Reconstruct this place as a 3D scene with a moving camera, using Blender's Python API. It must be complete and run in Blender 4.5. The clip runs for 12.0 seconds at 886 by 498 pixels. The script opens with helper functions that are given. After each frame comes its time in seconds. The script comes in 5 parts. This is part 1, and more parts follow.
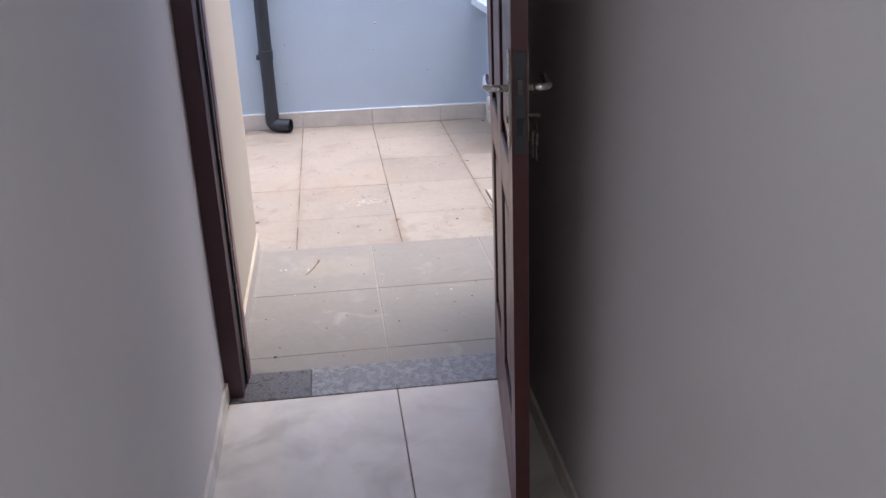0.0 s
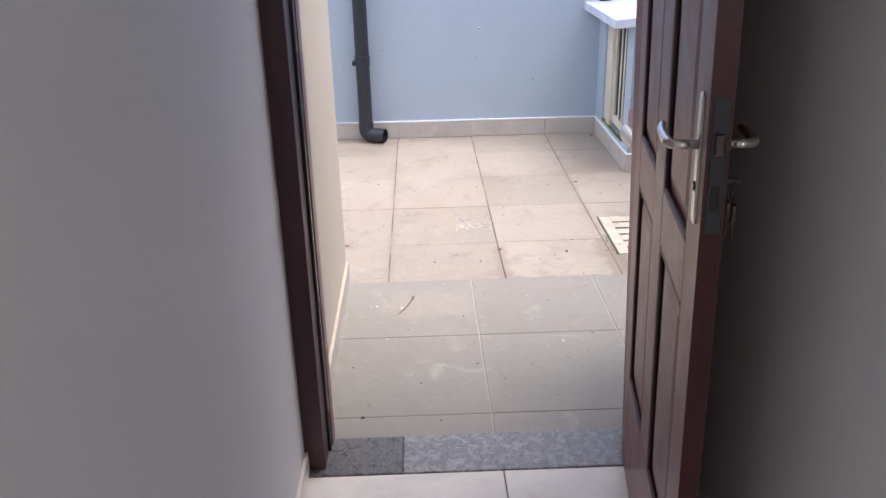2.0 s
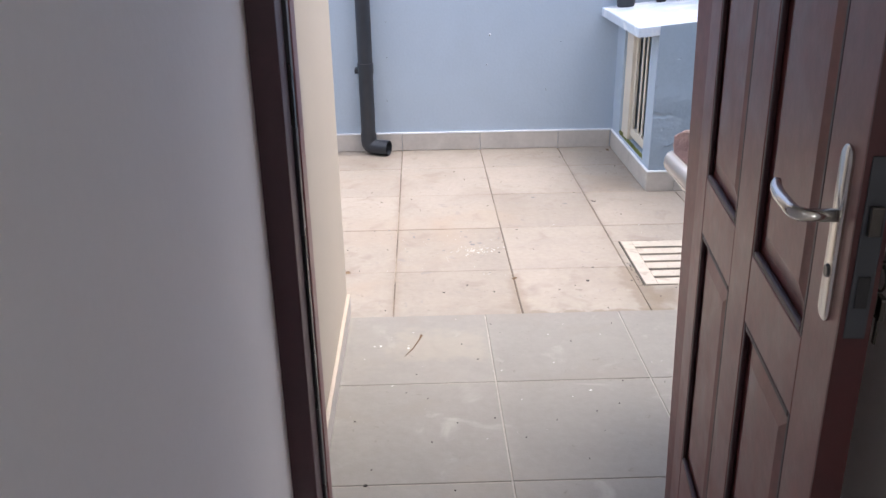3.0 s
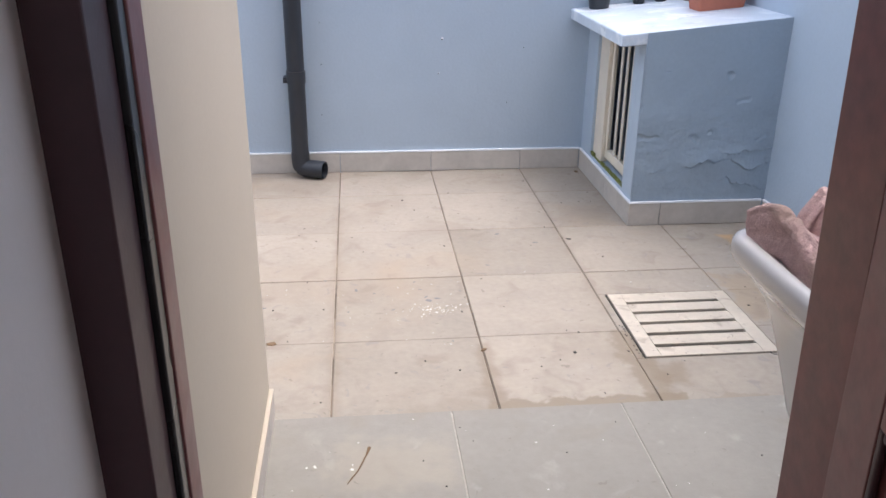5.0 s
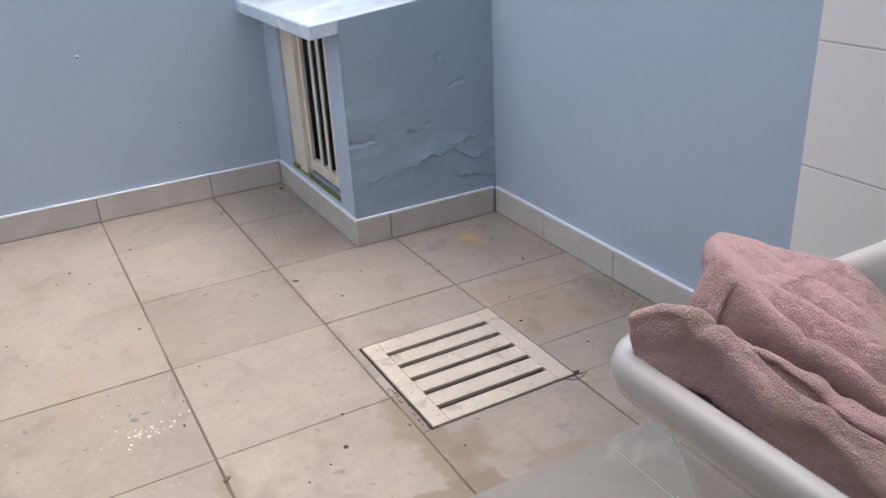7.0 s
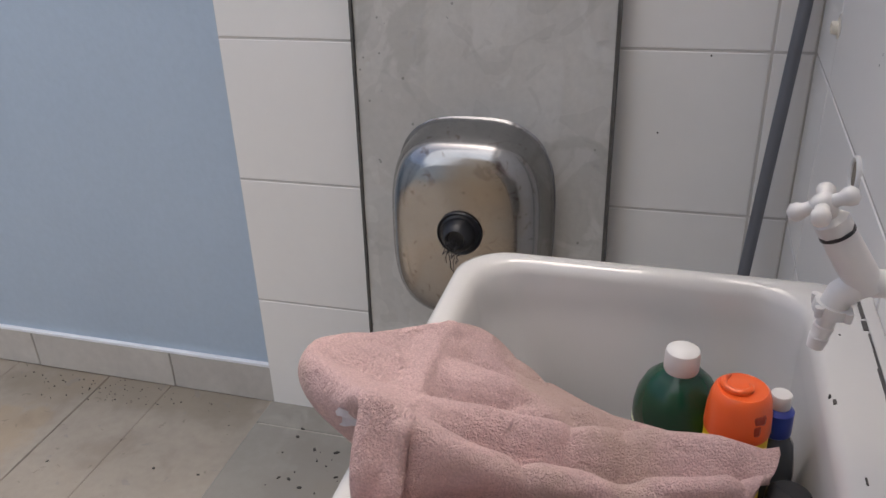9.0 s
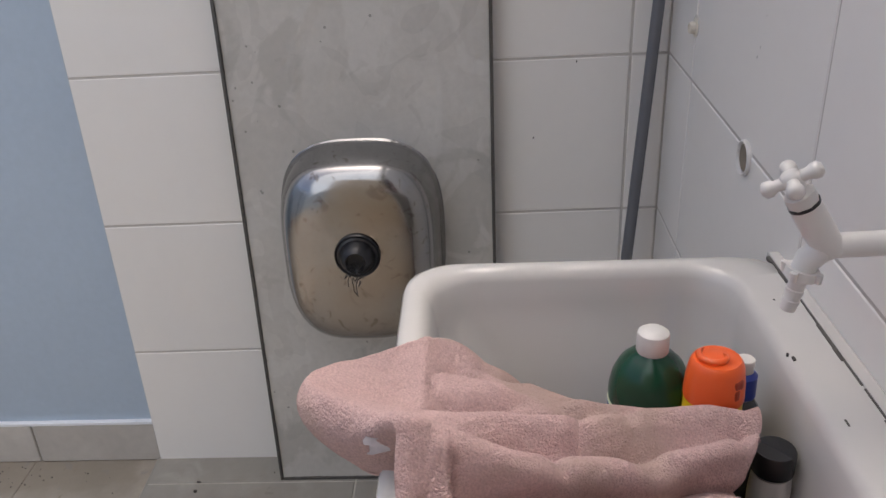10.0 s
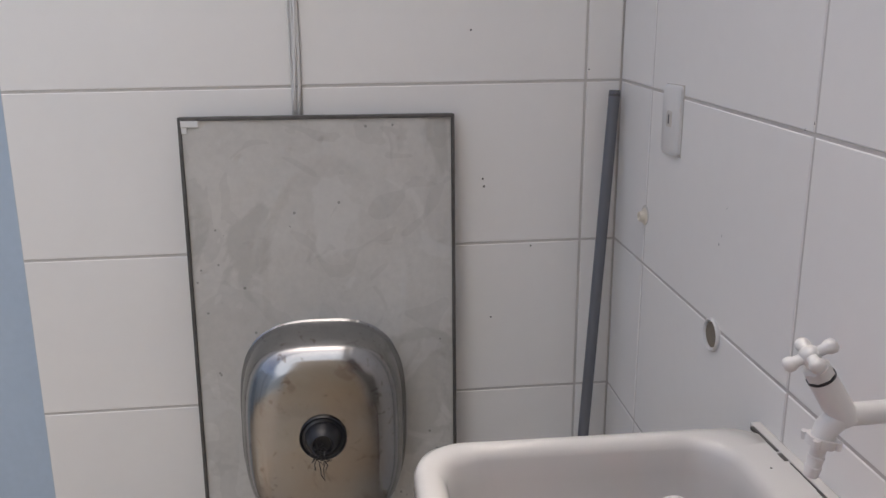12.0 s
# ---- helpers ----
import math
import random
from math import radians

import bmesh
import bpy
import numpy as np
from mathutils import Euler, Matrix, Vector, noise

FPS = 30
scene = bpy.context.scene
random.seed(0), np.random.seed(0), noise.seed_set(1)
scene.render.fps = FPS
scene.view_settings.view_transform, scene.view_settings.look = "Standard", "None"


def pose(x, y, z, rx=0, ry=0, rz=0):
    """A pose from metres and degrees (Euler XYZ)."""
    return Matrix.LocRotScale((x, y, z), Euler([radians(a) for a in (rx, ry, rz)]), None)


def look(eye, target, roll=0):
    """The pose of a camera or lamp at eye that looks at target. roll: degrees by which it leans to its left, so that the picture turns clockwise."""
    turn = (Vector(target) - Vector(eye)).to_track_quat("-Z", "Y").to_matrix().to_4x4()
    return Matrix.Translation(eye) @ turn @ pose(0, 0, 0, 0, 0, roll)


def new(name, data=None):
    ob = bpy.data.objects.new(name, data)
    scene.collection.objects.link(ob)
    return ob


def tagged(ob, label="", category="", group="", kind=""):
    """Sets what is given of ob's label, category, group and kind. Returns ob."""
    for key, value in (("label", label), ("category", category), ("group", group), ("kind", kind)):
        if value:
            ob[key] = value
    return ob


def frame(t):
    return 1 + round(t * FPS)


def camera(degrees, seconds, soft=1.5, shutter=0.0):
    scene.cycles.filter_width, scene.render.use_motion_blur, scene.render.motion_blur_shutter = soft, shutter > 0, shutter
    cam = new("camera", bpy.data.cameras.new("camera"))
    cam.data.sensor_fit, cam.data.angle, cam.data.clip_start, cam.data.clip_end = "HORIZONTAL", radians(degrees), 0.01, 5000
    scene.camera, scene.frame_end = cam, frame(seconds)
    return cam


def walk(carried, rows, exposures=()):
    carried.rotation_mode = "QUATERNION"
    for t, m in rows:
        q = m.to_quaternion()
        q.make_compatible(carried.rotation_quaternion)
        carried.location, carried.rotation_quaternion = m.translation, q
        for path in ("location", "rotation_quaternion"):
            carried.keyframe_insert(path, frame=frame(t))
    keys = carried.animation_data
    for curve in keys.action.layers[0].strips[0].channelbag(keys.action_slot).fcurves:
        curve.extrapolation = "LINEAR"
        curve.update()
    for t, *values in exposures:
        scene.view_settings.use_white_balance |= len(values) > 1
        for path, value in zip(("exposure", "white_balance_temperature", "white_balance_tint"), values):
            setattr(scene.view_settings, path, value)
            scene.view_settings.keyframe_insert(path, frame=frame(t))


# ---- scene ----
cam = camera(56.0, 12.0)
PATH = [
    (0, (0.073, -0.099, 1.688), (0.298, 1.607, 0.964), -1.3),
    (0.5, (0.05, -0.039, 1.688), (0.174, 1.677, 0.964), -1.6),
    (1, (0.036, 0.06, 1.677), (0.095, 1.779, 0.951), -2.1),
    (1.5, (0.025, 0.228, 1.675), (0.068, 1.946, 0.948), -1.9),
    (2, (0.017, 0.397, 1.672), (0.057, 2.118, 0.95), -1.3),
    (2.5, (0.001, 0.584, 1.667), (0.04, 2.305, 0.944), -0.7),
    (3, (-0.022, 0.779, 1.645), (0.02, 2.502, 0.928), -0.8),
    (3.5, (-0.049, 1.007, 1.654), (0.032, 2.728, 0.936), -0.5),
    (3.7, (-0.057, 1.091, 1.658), (0.056, 2.81, 0.939), -0.3),
    (5.3, (-0.034, 1.758, 1.553), (0.17, 3.463, 0.818), 0.6),
    (5.5, (-0.015, 1.838, 1.543), (0.217, 3.53, 0.79), 0.5),
    (6, (0.017, 2.03, 1.521), (0.379, 3.696, 0.759), -0.7),
    (6.5, (0.049, 2.252, 1.532), (0.604, 3.859, 0.762), -2.8),
    (7, (0.104, 2.417, 1.523), (0.891, 3.917, 0.741), -3.1),
    (7.5, (0.181, 2.563, 1.491), (1.271, 3.851, 0.693), -5.2),
    (7.7, (0.23, 2.625, 1.504), (1.426, 3.798, 0.679), -6.1),
    (9.3, (0.336, 2.914, 1.479), (1.967, 3.247, 0.636), -1.6),
    (9.5, (0.328, 2.947, 1.48), (1.978, 3.194, 0.642), -1.9),
    (10, (0.303, 3.03, 1.485), (1.974, 3.101, 0.654), -2.6),
    (10.5, (0.291, 3.098, 1.492), (1.993, 3.008, 0.73), -2.6),
    (11, (0.284, 3.141, 1.501), (2.022, 2.945, 0.848), -1.4),
    (11.5, (0.276, 3.169, 1.509), (2.052, 2.93, 0.986), -0.6),
    (12, (0.271, 3.188, 1.508), (2.067, 2.996, 1.041), -0.3),
]
EXPOSURES = [(0, 0.78, 5900, 14), (2.5, 0.92, 6050, 11), (3.7, 0.8, 6050, 10), (5.3, 0.60, 6050, 9), (7.7, 0.32, 6300, 9), (9.3, 0.32, 6600, 8), (12, 0.38, 6650, 8)]
walk(cam, [(t, look(eye, target, roll)) for t, eye, target, roll in PATH], EXPOSURES)

# ---- world, sun, large lights ----
world = bpy.data.worlds.new("overcast_sky")
scene.world = world
world.use_nodes = True
wn = world.node_tree
sky = wn.nodes.new("ShaderNodeTexSky")
sky.sky_type, sky.sun_disc = "NISHITA", False
sky.sun_elevation, sky.sun_rotation = radians(72), radians(90)
sky.air_density, sky.dust_density = 0.5, 6.0
wn.links.new(sky.outputs[0], wn.nodes["Background"].inputs[0])
wn.nodes["Background"].inputs[1].default_value = 0.25
sun = new("sun", bpy.data.lights.new("sun", "SUN"))
sun.data.energy, sun.data.angle, sun.data.color = 1.1, radians(80), (1.0, 0.98, 0.96)
sun.matrix_world = look((-7.4, 4.0, 5.6), (0.6, 4.6, 0.0))
# Unseen lamp in an added slot, angled to match the door's shadow edge.
side = new("unseen_side_light", bpy.data.lights.new("unseen_side_light", "AREA"))
side.data.shape, side.data.size, side.data.size_y, side.data.energy = "RECTANGLE", 0.18, 0.75, 0.3
side.data.color = (1.0, 0.86, 0.74)
side.matrix_world = look((-0.43, 0.69, 1.93), (0.68, 1.45, 1.3))
# Unseen fill lamp in the right wall, added to brighten the left wall.
rear = new("unseen_rear_fill", bpy.data.lights.new("unseen_rear_fill", "AREA"))
rear.data.shape, rear.data.size, rear.data.size_y, rear.data.energy = "RECTANGLE", 0.7, 1.1, 6.2
rear.data.color = (1.0, 0.96, 0.93)
rear.matrix_world = look((0.675, -1.15, 1.6), (-0.37, 1.6, 1.2))


# ---- materials ----
def mat(name, base, rough=0.6, metal=0.0, grain=0.12, scale=30.0, bump=0.1, bump_scale=120.0, blot=0.15, blot_scale=3.0, vary=0.0, stains_tints=(), coat=0.0, spec=0.5, dist=0.003, pits=0.0, grime=()):
    """Painted or mineral surface: two scales of tone, fine relief, variation from piece to piece, and named patches of
    stain and painted reflection.
    stains: (x, y, z, half sizes, noise, soft, colour, strength) in world metres."""
    m = bpy.data.materials.new(name)
    m.use_nodes = True
    nt = m.node_tree
    b = nt.nodes["Principled BSDF"]
    b.inputs["Metallic"].default_value = metal
    b.inputs["Specular IOR Level"].default_value = spec
    b.inputs["Coat Weight"].default_value = coat
    geo = nt.nodes.new("ShaderNodeNewGeometry")
    pos = geo.outputs["Position"]

    def noise_at(s, detail=4.0, dist_=0.0):
        n = nt.nodes.new("ShaderNodeTexNoise")
        n.inputs["Scale"].default_value, n.inputs["Detail"].default_value = s, detail
        n.inputs["Distortion"].default_value = dist_
        nt.links.new(pos, n.inputs["Vector"])
        return n.outputs["Fac"]

    def math_(op, a, c=None, clamp=False):
        n = nt.nodes.new("ShaderNodeMath")
        n.operation, n.use_clamp = op, clamp
        for i, v in enumerate((a, c)):
            if v is None:
                continue
            if isinstance(v, (int, float)):
                n.inputs[i].default_value = v
            else:
                nt.links.new(v, n.inputs[i])
        return n.outputs[0]

    fine = math_("MULTIPLY", math_("SUBTRACT", noise_at(scale, 6), 0.5), grain * 2)
    broad = math_("MULTIPLY", math_("SUBTRACT", noise_at(blot_scale, 3, 0.6), 0.5), blot * 2)
    tone = math_("ADD", math_("ADD", fine, broad), 1.0)
    if vary:
        info = nt.nodes.new("ShaderNodeObjectInfo")
        tone = math_("ADD", tone, math_("MULTIPLY", math_("SUBTRACT", info.outputs["Random"], 0.5), vary * 2))
    col = nt.nodes.new("ShaderNodeVectorMath")
    col.operation = "SCALE"
    col.inputs[0].default_value = base
    nt.links.new(tone, col.inputs["Scale"])
    out = col.outputs[0]
    for cx, cy, cz, hx, hy, hz, rag, soft, colour, amount in stains_tints:
        d = nt.nodes.new("ShaderNodeVectorMath")
        d.operation = "SUBTRACT"
        nt.links.new(pos, d.inputs[0])
        d.inputs[1].default_value = (cx, cy, cz)
        a = nt.nodes.new("ShaderNodeVectorMath")
        a.operation = "ABSOLUTE"
        nt.links.new(d.outputs[0], a.inputs[0])
        h = nt.nodes.new("ShaderNodeVectorMath")
        h.operation = "SUBTRACT"
        nt.links.new(a.outputs[0], h.inputs[0])
        h.inputs[1].default_value = (hx, hy, hz)
        x = nt.nodes.new("ShaderNodeSeparateXYZ")
        nt.links.new(h.outputs[0], x.inputs[0])
        far = math_("MAXIMUM", math_("MAXIMUM", x.outputs[0], x.outputs[1]), x.outputs[2])
        far = math_("ADD", far, math_("MULTIPLY", math_("SUBTRACT", noise_at(14, 5), 0.5), rag))
        mask = nt.nodes.new("ShaderNodeMapRange")
        mask.interpolation_type = "SMOOTHSTEP"
        mask.inputs["From Min"].default_value, mask.inputs["From Max"].default_value = soft, -soft
        mask.inputs["To Max"].default_value = amount
        nt.links.new(far, mask.inputs["Value"])
        mix = nt.nodes.new("ShaderNodeMix")
        mix.data_type = "RGBA"
        nt.links.new(mask.outputs[0], mix.inputs["Factor"])
        nt.links.new(out, mix.inputs["A"])
        mix.inputs["B"].default_value = (*colour, 1)
        out = mix.outputs["Result"]
    for gcol, gscale, cut, width, amount in grime:
        gm = nt.nodes.new("ShaderNodeMapRange")
        gm.interpolation_type = "SMOOTHSTEP"
        gm.inputs["From Min"].default_value, gm.inputs["From Max"].default_value, gm.inputs["To Max"].default_value = cut, cut + width, amount
        nt.links.new(noise_at(gscale, 7, 0.8), gm.inputs["Value"])
        mix = nt.nodes.new("ShaderNodeMix")
        mix.data_type = "RGBA"
        nt.links.new(gm.outputs[0], mix.inputs["Factor"])
        nt.links.new(out, mix.inputs["A"])
        mix.inputs["B"].default_value = (*gcol, 1)
        out = mix.outputs["Result"]
    if pits:
        vo = nt.nodes.new("ShaderNodeTexVoronoi")
        vo.inputs["Scale"].default_value = pits
        nt.links.new(pos, vo.inputs["Vector"])
        hole_ = math_("MULTIPLY", math_("LESS_THAN", vo.outputs["Distance"], 0.14), math_("GREATER_THAN", noise_at(7, 3), 0.58))
        swirl = noise_at(3.5, 2, 2.5)
        mix = nt.nodes.new("ShaderNodeMix")
        mix.data_type = "RGBA"
        nt.links.new(math_("MULTIPLY", math_("GREATER_THAN", swirl, 0.55), 0.18), mix.inputs["Factor"])
        nt.links.new(out, mix.inputs["A"])
        mix.inputs["B"].default_value = (base[0] * 0.62, base[1] * 0.62, base[2] * 0.62, 1)
        pit = nt.nodes.new("ShaderNodeMix")
        pit.data_type = "RGBA"
        nt.links.new(math_("MULTIPLY", hole_, 0.6), pit.inputs["Factor"])
        nt.links.new(mix.outputs["Result"], pit.inputs["A"])
        pit.inputs["B"].default_value = (0.12, 0.12, 0.11, 1)
        out = pit.outputs["Result"]
    nt.links.new(out, b.inputs["Base Color"])
    nt.links.new(math_("ADD", math_("MULTIPLY", broad, 0.6), rough, True), b.inputs["Roughness"])
    if bump:
        bp = nt.nodes.new("ShaderNodeBump")
        bp.inputs["Strength"].default_value, bp.inputs["Distance"].default_value = bump, dist
        nt.links.new(math_("ADD", noise_at(bump_scale, 5), math_("MULTIPLY", noise_at(bump_scale * 0.12, 2), 2.0)), bp.inputs["Height"])
        nt.links.new(bp.outputs[0], b.inputs["Normal"])
    return m


BLUE = mat("blue_wall_paint", (0.40, 0.485, 0.58), 0.55, grain=0.05, scale=60, bump=0.35, bump_scale=60, blot=0.06, blot_scale=2.2)
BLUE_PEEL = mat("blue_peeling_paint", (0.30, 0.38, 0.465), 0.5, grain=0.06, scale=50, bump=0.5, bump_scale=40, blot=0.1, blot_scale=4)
SLAB = mat("slab_paint", (0.56, 0.64, 0.74), 0.35, grain=0.07, scale=40, bump=0.4, bump_scale=30, blot=0.16, blot_scale=5, grime=[((0.78, 0.82, 0.87), 5.0, 0.5, 0.12, 0.8), ((0.40, 0.47, 0.55), 7.0, 0.56, 0.1, 0.6)])
CREAM = mat("cream_render", (0.50, 0.445, 0.36), 0.7, grain=0.04, scale=80, bump=0.12, bump_scale=90, blot=0.04)
WHITE_WALL = mat("interior_white_paint", (0.76, 0.745, 0.735), 0.6, grain=0.02, scale=60, bump=0.15, bump_scale=110, blot=0.03)
CEIL = mat("ceiling_paint", (0.75, 0.74, 0.72), 0.7, grain=0.02, bump=0.1)
STAINS = [
    (0.72, 3.93, 0.0, 0.34, 0.07, 0.1, 0.13, 0.010, (0.205, 0.16, 0.108), 0.7),
    (0.97, 4.2, 0.0, 0.06, 0.28, 0.1, 0.16, 0.02, (0.22, 0.172, 0.118), 0.65),
    (1.22, 3.93, 0.0, 0.10, 0.05, 0.1, 0.15, 0.012, (0.24, 0.19, 0.14), 0.55),
    (1.05, 4.12, 0.0, 0.05, 0.07, 0.1, 0.13, 0.03, (0.20, 0.15, 0.10), 0.55),
    (1.7, 4.72, 0.0, 0.16, 0.22, 0.1, 0.16, 0.02, (0.37, 0.275, 0.17), 0.5),
    (0.40, 4.15, 0.0, 0.03, 0.26, 0.1, 0.09, 0.02, (0.23, 0.18, 0.13), 0.55),
    (-0.16, 4.95, 0.0, 0.02, 1.0, 0.1, 0.07, 0.025, (0.24, 0.19, 0.14), 0.45),
    (0.956, 5.3, 0.0, 0.015, 0.7, 0.1, 0.06, 0.025, (0.25, 0.2, 0.15), 0.4),
    (2.0, 4.35, 0.0, 0.08, 0.4, 0.1, 0.16, 0.05, (0.2, 0.17, 0.13), 0.55),
    (1.8, 5.35, 0.0, 0.03, 0.06, 0.1, 0.08, 0.02, (0.62, 0.36, 0.12), 0.6),
    (-0.35, 5.0, 0.0, 0.5, 0.2, 0.1, 0.3, 0.06, (0.33, 0.27, 0.21), 0.4),
    (1.15, 5.75, 0.0, 0.12, 0.16, 0.1, 0.2, 0.05, (0.36, 0.28, 0.2), 0.45),
]
YARD_GRIME = [((0.25, 0.205, 0.16), 2.1, 0.50, 0.22, 0.5), ((0.37, 0.28, 0.19), 1.6, 0.54, 0.2, 0.35), ((0.22, 0.175, 0.135), 6.5, 0.55, 0.18, 0.45), ((0.42, 0.385, 0.34), 3.4, 0.56, 0.22, 0.3), ((0.21, 0.20, 0.20), 17, 0.64, 0.05, 0.35), ((0.16, 0.13, 0.10), 30, 0.66, 0.06, 0.5)]
FLOOR_TILE = mat("yard_floor_tile", (0.335, 0.293, 0.243), 0.42, grain=0.14, scale=38, bump=0.14, bump_scale=150, blot=0.2, blot_scale=4.5, vary=0.09, stains_tints=STAINS, grime=YARD_GRIME)
LAND_STAINS = [
    (0.02, 3.62, 0.05, 0.16, 0.1, 0.1, 0.25, 0.05, (0.4, 0.35, 0.27), 0.3),
    (1.75, 3.6, 0.05, 0.12, 0.14, 0.1, 0.3, 0.03, (0.22, 0.2, 0.18), 0.5),
]
LAND_TILE = mat("landing_floor_tile", (0.265, 0.248, 0.22), 0.5, grain=0.1, scale=40, bump=0.14, bump_scale=130, blot=0.14, blot_scale=5, vary=0.03, stains_tints=LAND_STAINS, grime=[((0.25, 0.22, 0.18), 3.0, 0.52, 0.2, 0.45), ((0.46, 0.44, 0.4), 5.5, 0.57, 0.15, 0.4), ((0.16, 0.14, 0.12), 32, 0.67, 0.06, 0.45)])
ROOM_TILE = mat("interior_floor_tile", (0.82, 0.78, 0.70), 0.14, grain=0.08, scale=16, bump=0.02, bump_scale=60, blot=0.16, blot_scale=4, vary=0.03, grime=[((0.55, 0.5, 0.43), 3.0, 0.5, 0.2, 0.6), ((0.86, 0.83, 0.78), 5.5, 0.55, 0.15, 0.6)])
GROUT = mat("floor_grout", (0.17, 0.135, 0.1), 0.85, grain=0.3, scale=50, bump=0.4, bump_scale=160, blot=0.8, blot_scale=4, grime=[((0.36, 0.3, 0.23), 3.0, 0.5, 0.1, 0.8)])
GROUT_PALE = mat("pale_floor_grout", (0.42, 0.39, 0.34), 0.85, grain=0.25, scale=50, bump=0.4, bump_scale=160, blot=0.35, blot_scale=5)
WALL_TILE = mat("white_wall_tile", (0.77, 0.75, 0.72), 0.3, grain=0.015, scale=40, bump=0.02, bump_scale=30, blot=0.03, blot_scale=3, vary=0.012)
WALL_GROUT = mat("wall_grout", (0.52, 0.49, 0.46), 0.85, grain=0.12, scale=60, bump=0.3, blot=0.15)
SKIRT = mat("skirting_tile", (0.50, 0.47, 0.43), 0.5, grain=0.1, scale=40, bump=0.12, blot=0.2, blot_scale=7, vary=0.05)
CAULK = mat("white_painted_edge", (0.82, 0.84, 0.87), 0.6, grain=0.06, scale=70, bump=0.3, bump_scale=100)
WOOD = mat("dark_varnished_wood", (0.17, 0.055, 0.053), 0.38, grain=0.35, scale=35, bump=0.08, bump_scale=90, blot=0.25, blot_scale=9, coat=0.06)
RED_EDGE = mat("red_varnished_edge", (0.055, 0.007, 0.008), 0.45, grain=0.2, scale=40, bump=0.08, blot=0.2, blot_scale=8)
# Darker copy of the wood; shade of inner posts and grooves painted in.
SHADED_WOOD = mat("shaded_door_wood", (0.042, 0.012, 0.018), 0.5, grain=0.2, scale=50, bump=0.08, blot=0.2, blot_scale=8, coat=0.1)
GRANITE = mat("speckled_granite", (0.25, 0.25, 0.25), 0.25, grain=0.9, scale=110, bump=0.03, blot=0.5, blot_scale=40)
GRANITE_DARK = mat("dark_speckled_granite", (0.13, 0.125, 0.125), 0.35, grain=1.0, scale=110, bump=0.03, blot=0.5, blot_scale=40)
PVC_DARK = mat("dark_grey_pipe_paint", (0.022, 0.026, 0.034), 0.42, grain=0.12, scale=30, bump=0.12, bump_scale=40, blot=0.25, blot_scale=7)
PVC_GREY = mat("grey_plastic_pipe", (0.125, 0.13, 0.145), 0.4, grain=0.08, bump=0.04, blot=0.12)
GATE = mat("beige_gate_paint", (0.68, 0.63, 0.53), 0.5, grain=0.06, scale=60, bump=0.15, blot=0.12, blot_scale=9)
# Near black: the shade inside cavities is put into the colour.
DARK = mat("cavity_shade_black", (0.012, 0.012, 0.013), 0.9, bump=0.2)
MOSS = mat("moss", (0.22, 0.24, 0.07), 0.95, grain=0.5, scale=60, bump=1.0, bump_scale=160, blot=0.5, blot_scale=20, dist=0.01)
GRATE = mat("beige_drain_cover", (0.52, 0.465, 0.385), 0.5, grain=0.1, scale=50, bump=0.12, blot=0.2, blot_scale=9, grime=[((0.27, 0.22, 0.17), 11, 0.58, 0.1, 0.5), ((0.16, 0.13, 0.10), 40, 0.66, 0.05, 0.5)])
CERAMIC = mat("white_ceramic", (0.565, 0.555, 0.535), 0.14, grain=0.01, bump=0.01, blot=0.03, blot_scale=6, coat=0.3)
TOWEL = mat("pink_terry", (0.61, 0.435, 0.42), 0.95, grain=0.34, scale=420, bump=0.85, bump_scale=520, blot=0.12, blot_scale=14, dist=0.006, spec=0.05, grime=[((0.50, 0.38, 0.33), 5.0, 0.44, 0.2, 0.75), ((0.46, 0.33, 0.30), 300, 0.55, 0.14, 0.3)])
HEM = mat("pale_pink_hem", (0.64, 0.47, 0.45), 0.9, grain=0.15, scale=200, bump=0.6, bump_scale=500, spec=0.1)
LABEL_TAG = mat("white_fabric_label", (0.62, 0.6, 0.66), 0.9, grain=0.15, scale=120, bump=0.4)
CEMENT = mat("cement_underside", (0.49, 0.475, 0.445), 0.45, grain=0.1, scale=70, bump=0.55, bump_scale=55, blot=0.16, blot_scale=4, pits=46.0, grime=[((0.33, 0.315, 0.285), 3.2, 0.55, 0.05, 0.45), ((0.58, 0.57, 0.545), 6.0, 0.60, 0.04, 0.4), ((0.36, 0.345, 0.32), 14.0, 0.62, 0.05, 0.3)])
# Tan patches painting the warm reflection on the bowl's bottom.
STEEL_TINTS = [
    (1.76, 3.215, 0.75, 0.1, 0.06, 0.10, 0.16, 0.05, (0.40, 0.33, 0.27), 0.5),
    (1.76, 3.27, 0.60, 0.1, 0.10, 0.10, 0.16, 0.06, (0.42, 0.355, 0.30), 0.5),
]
STEEL = mat("stainless_steel", (0.37, 0.365, 0.36), 0.17, metal=1.0, grain=0.05, scale=60, bump=0.03, bump_scale=60, blot=0.12, blot_scale=9, stains_tints=STEEL_TINTS, grime=[((0.16, 0.12, 0.09), 55, 0.62, 0.06, 0.5), ((0.2, 0.17, 0.15), 16, 0.62, 0.06, 0.4)])
EDGE_METAL = mat("corroded_metal_edge", (0.11, 0.105, 0.10), 0.5, metal=0.6, grain=0.4, scale=70, bump=0.3, blot=0.4, blot_scale=15)
LOCK_STEEL = mat("dull_lock_steel", (0.04, 0.043, 0.05), 0.6, metal=0.0, grain=0.2, bump=0.05)
KEY_METAL = mat("tarnished_key_metal", (0.09, 0.08, 0.07), 0.4, metal=0.8, grain=0.2, bump=0.05)
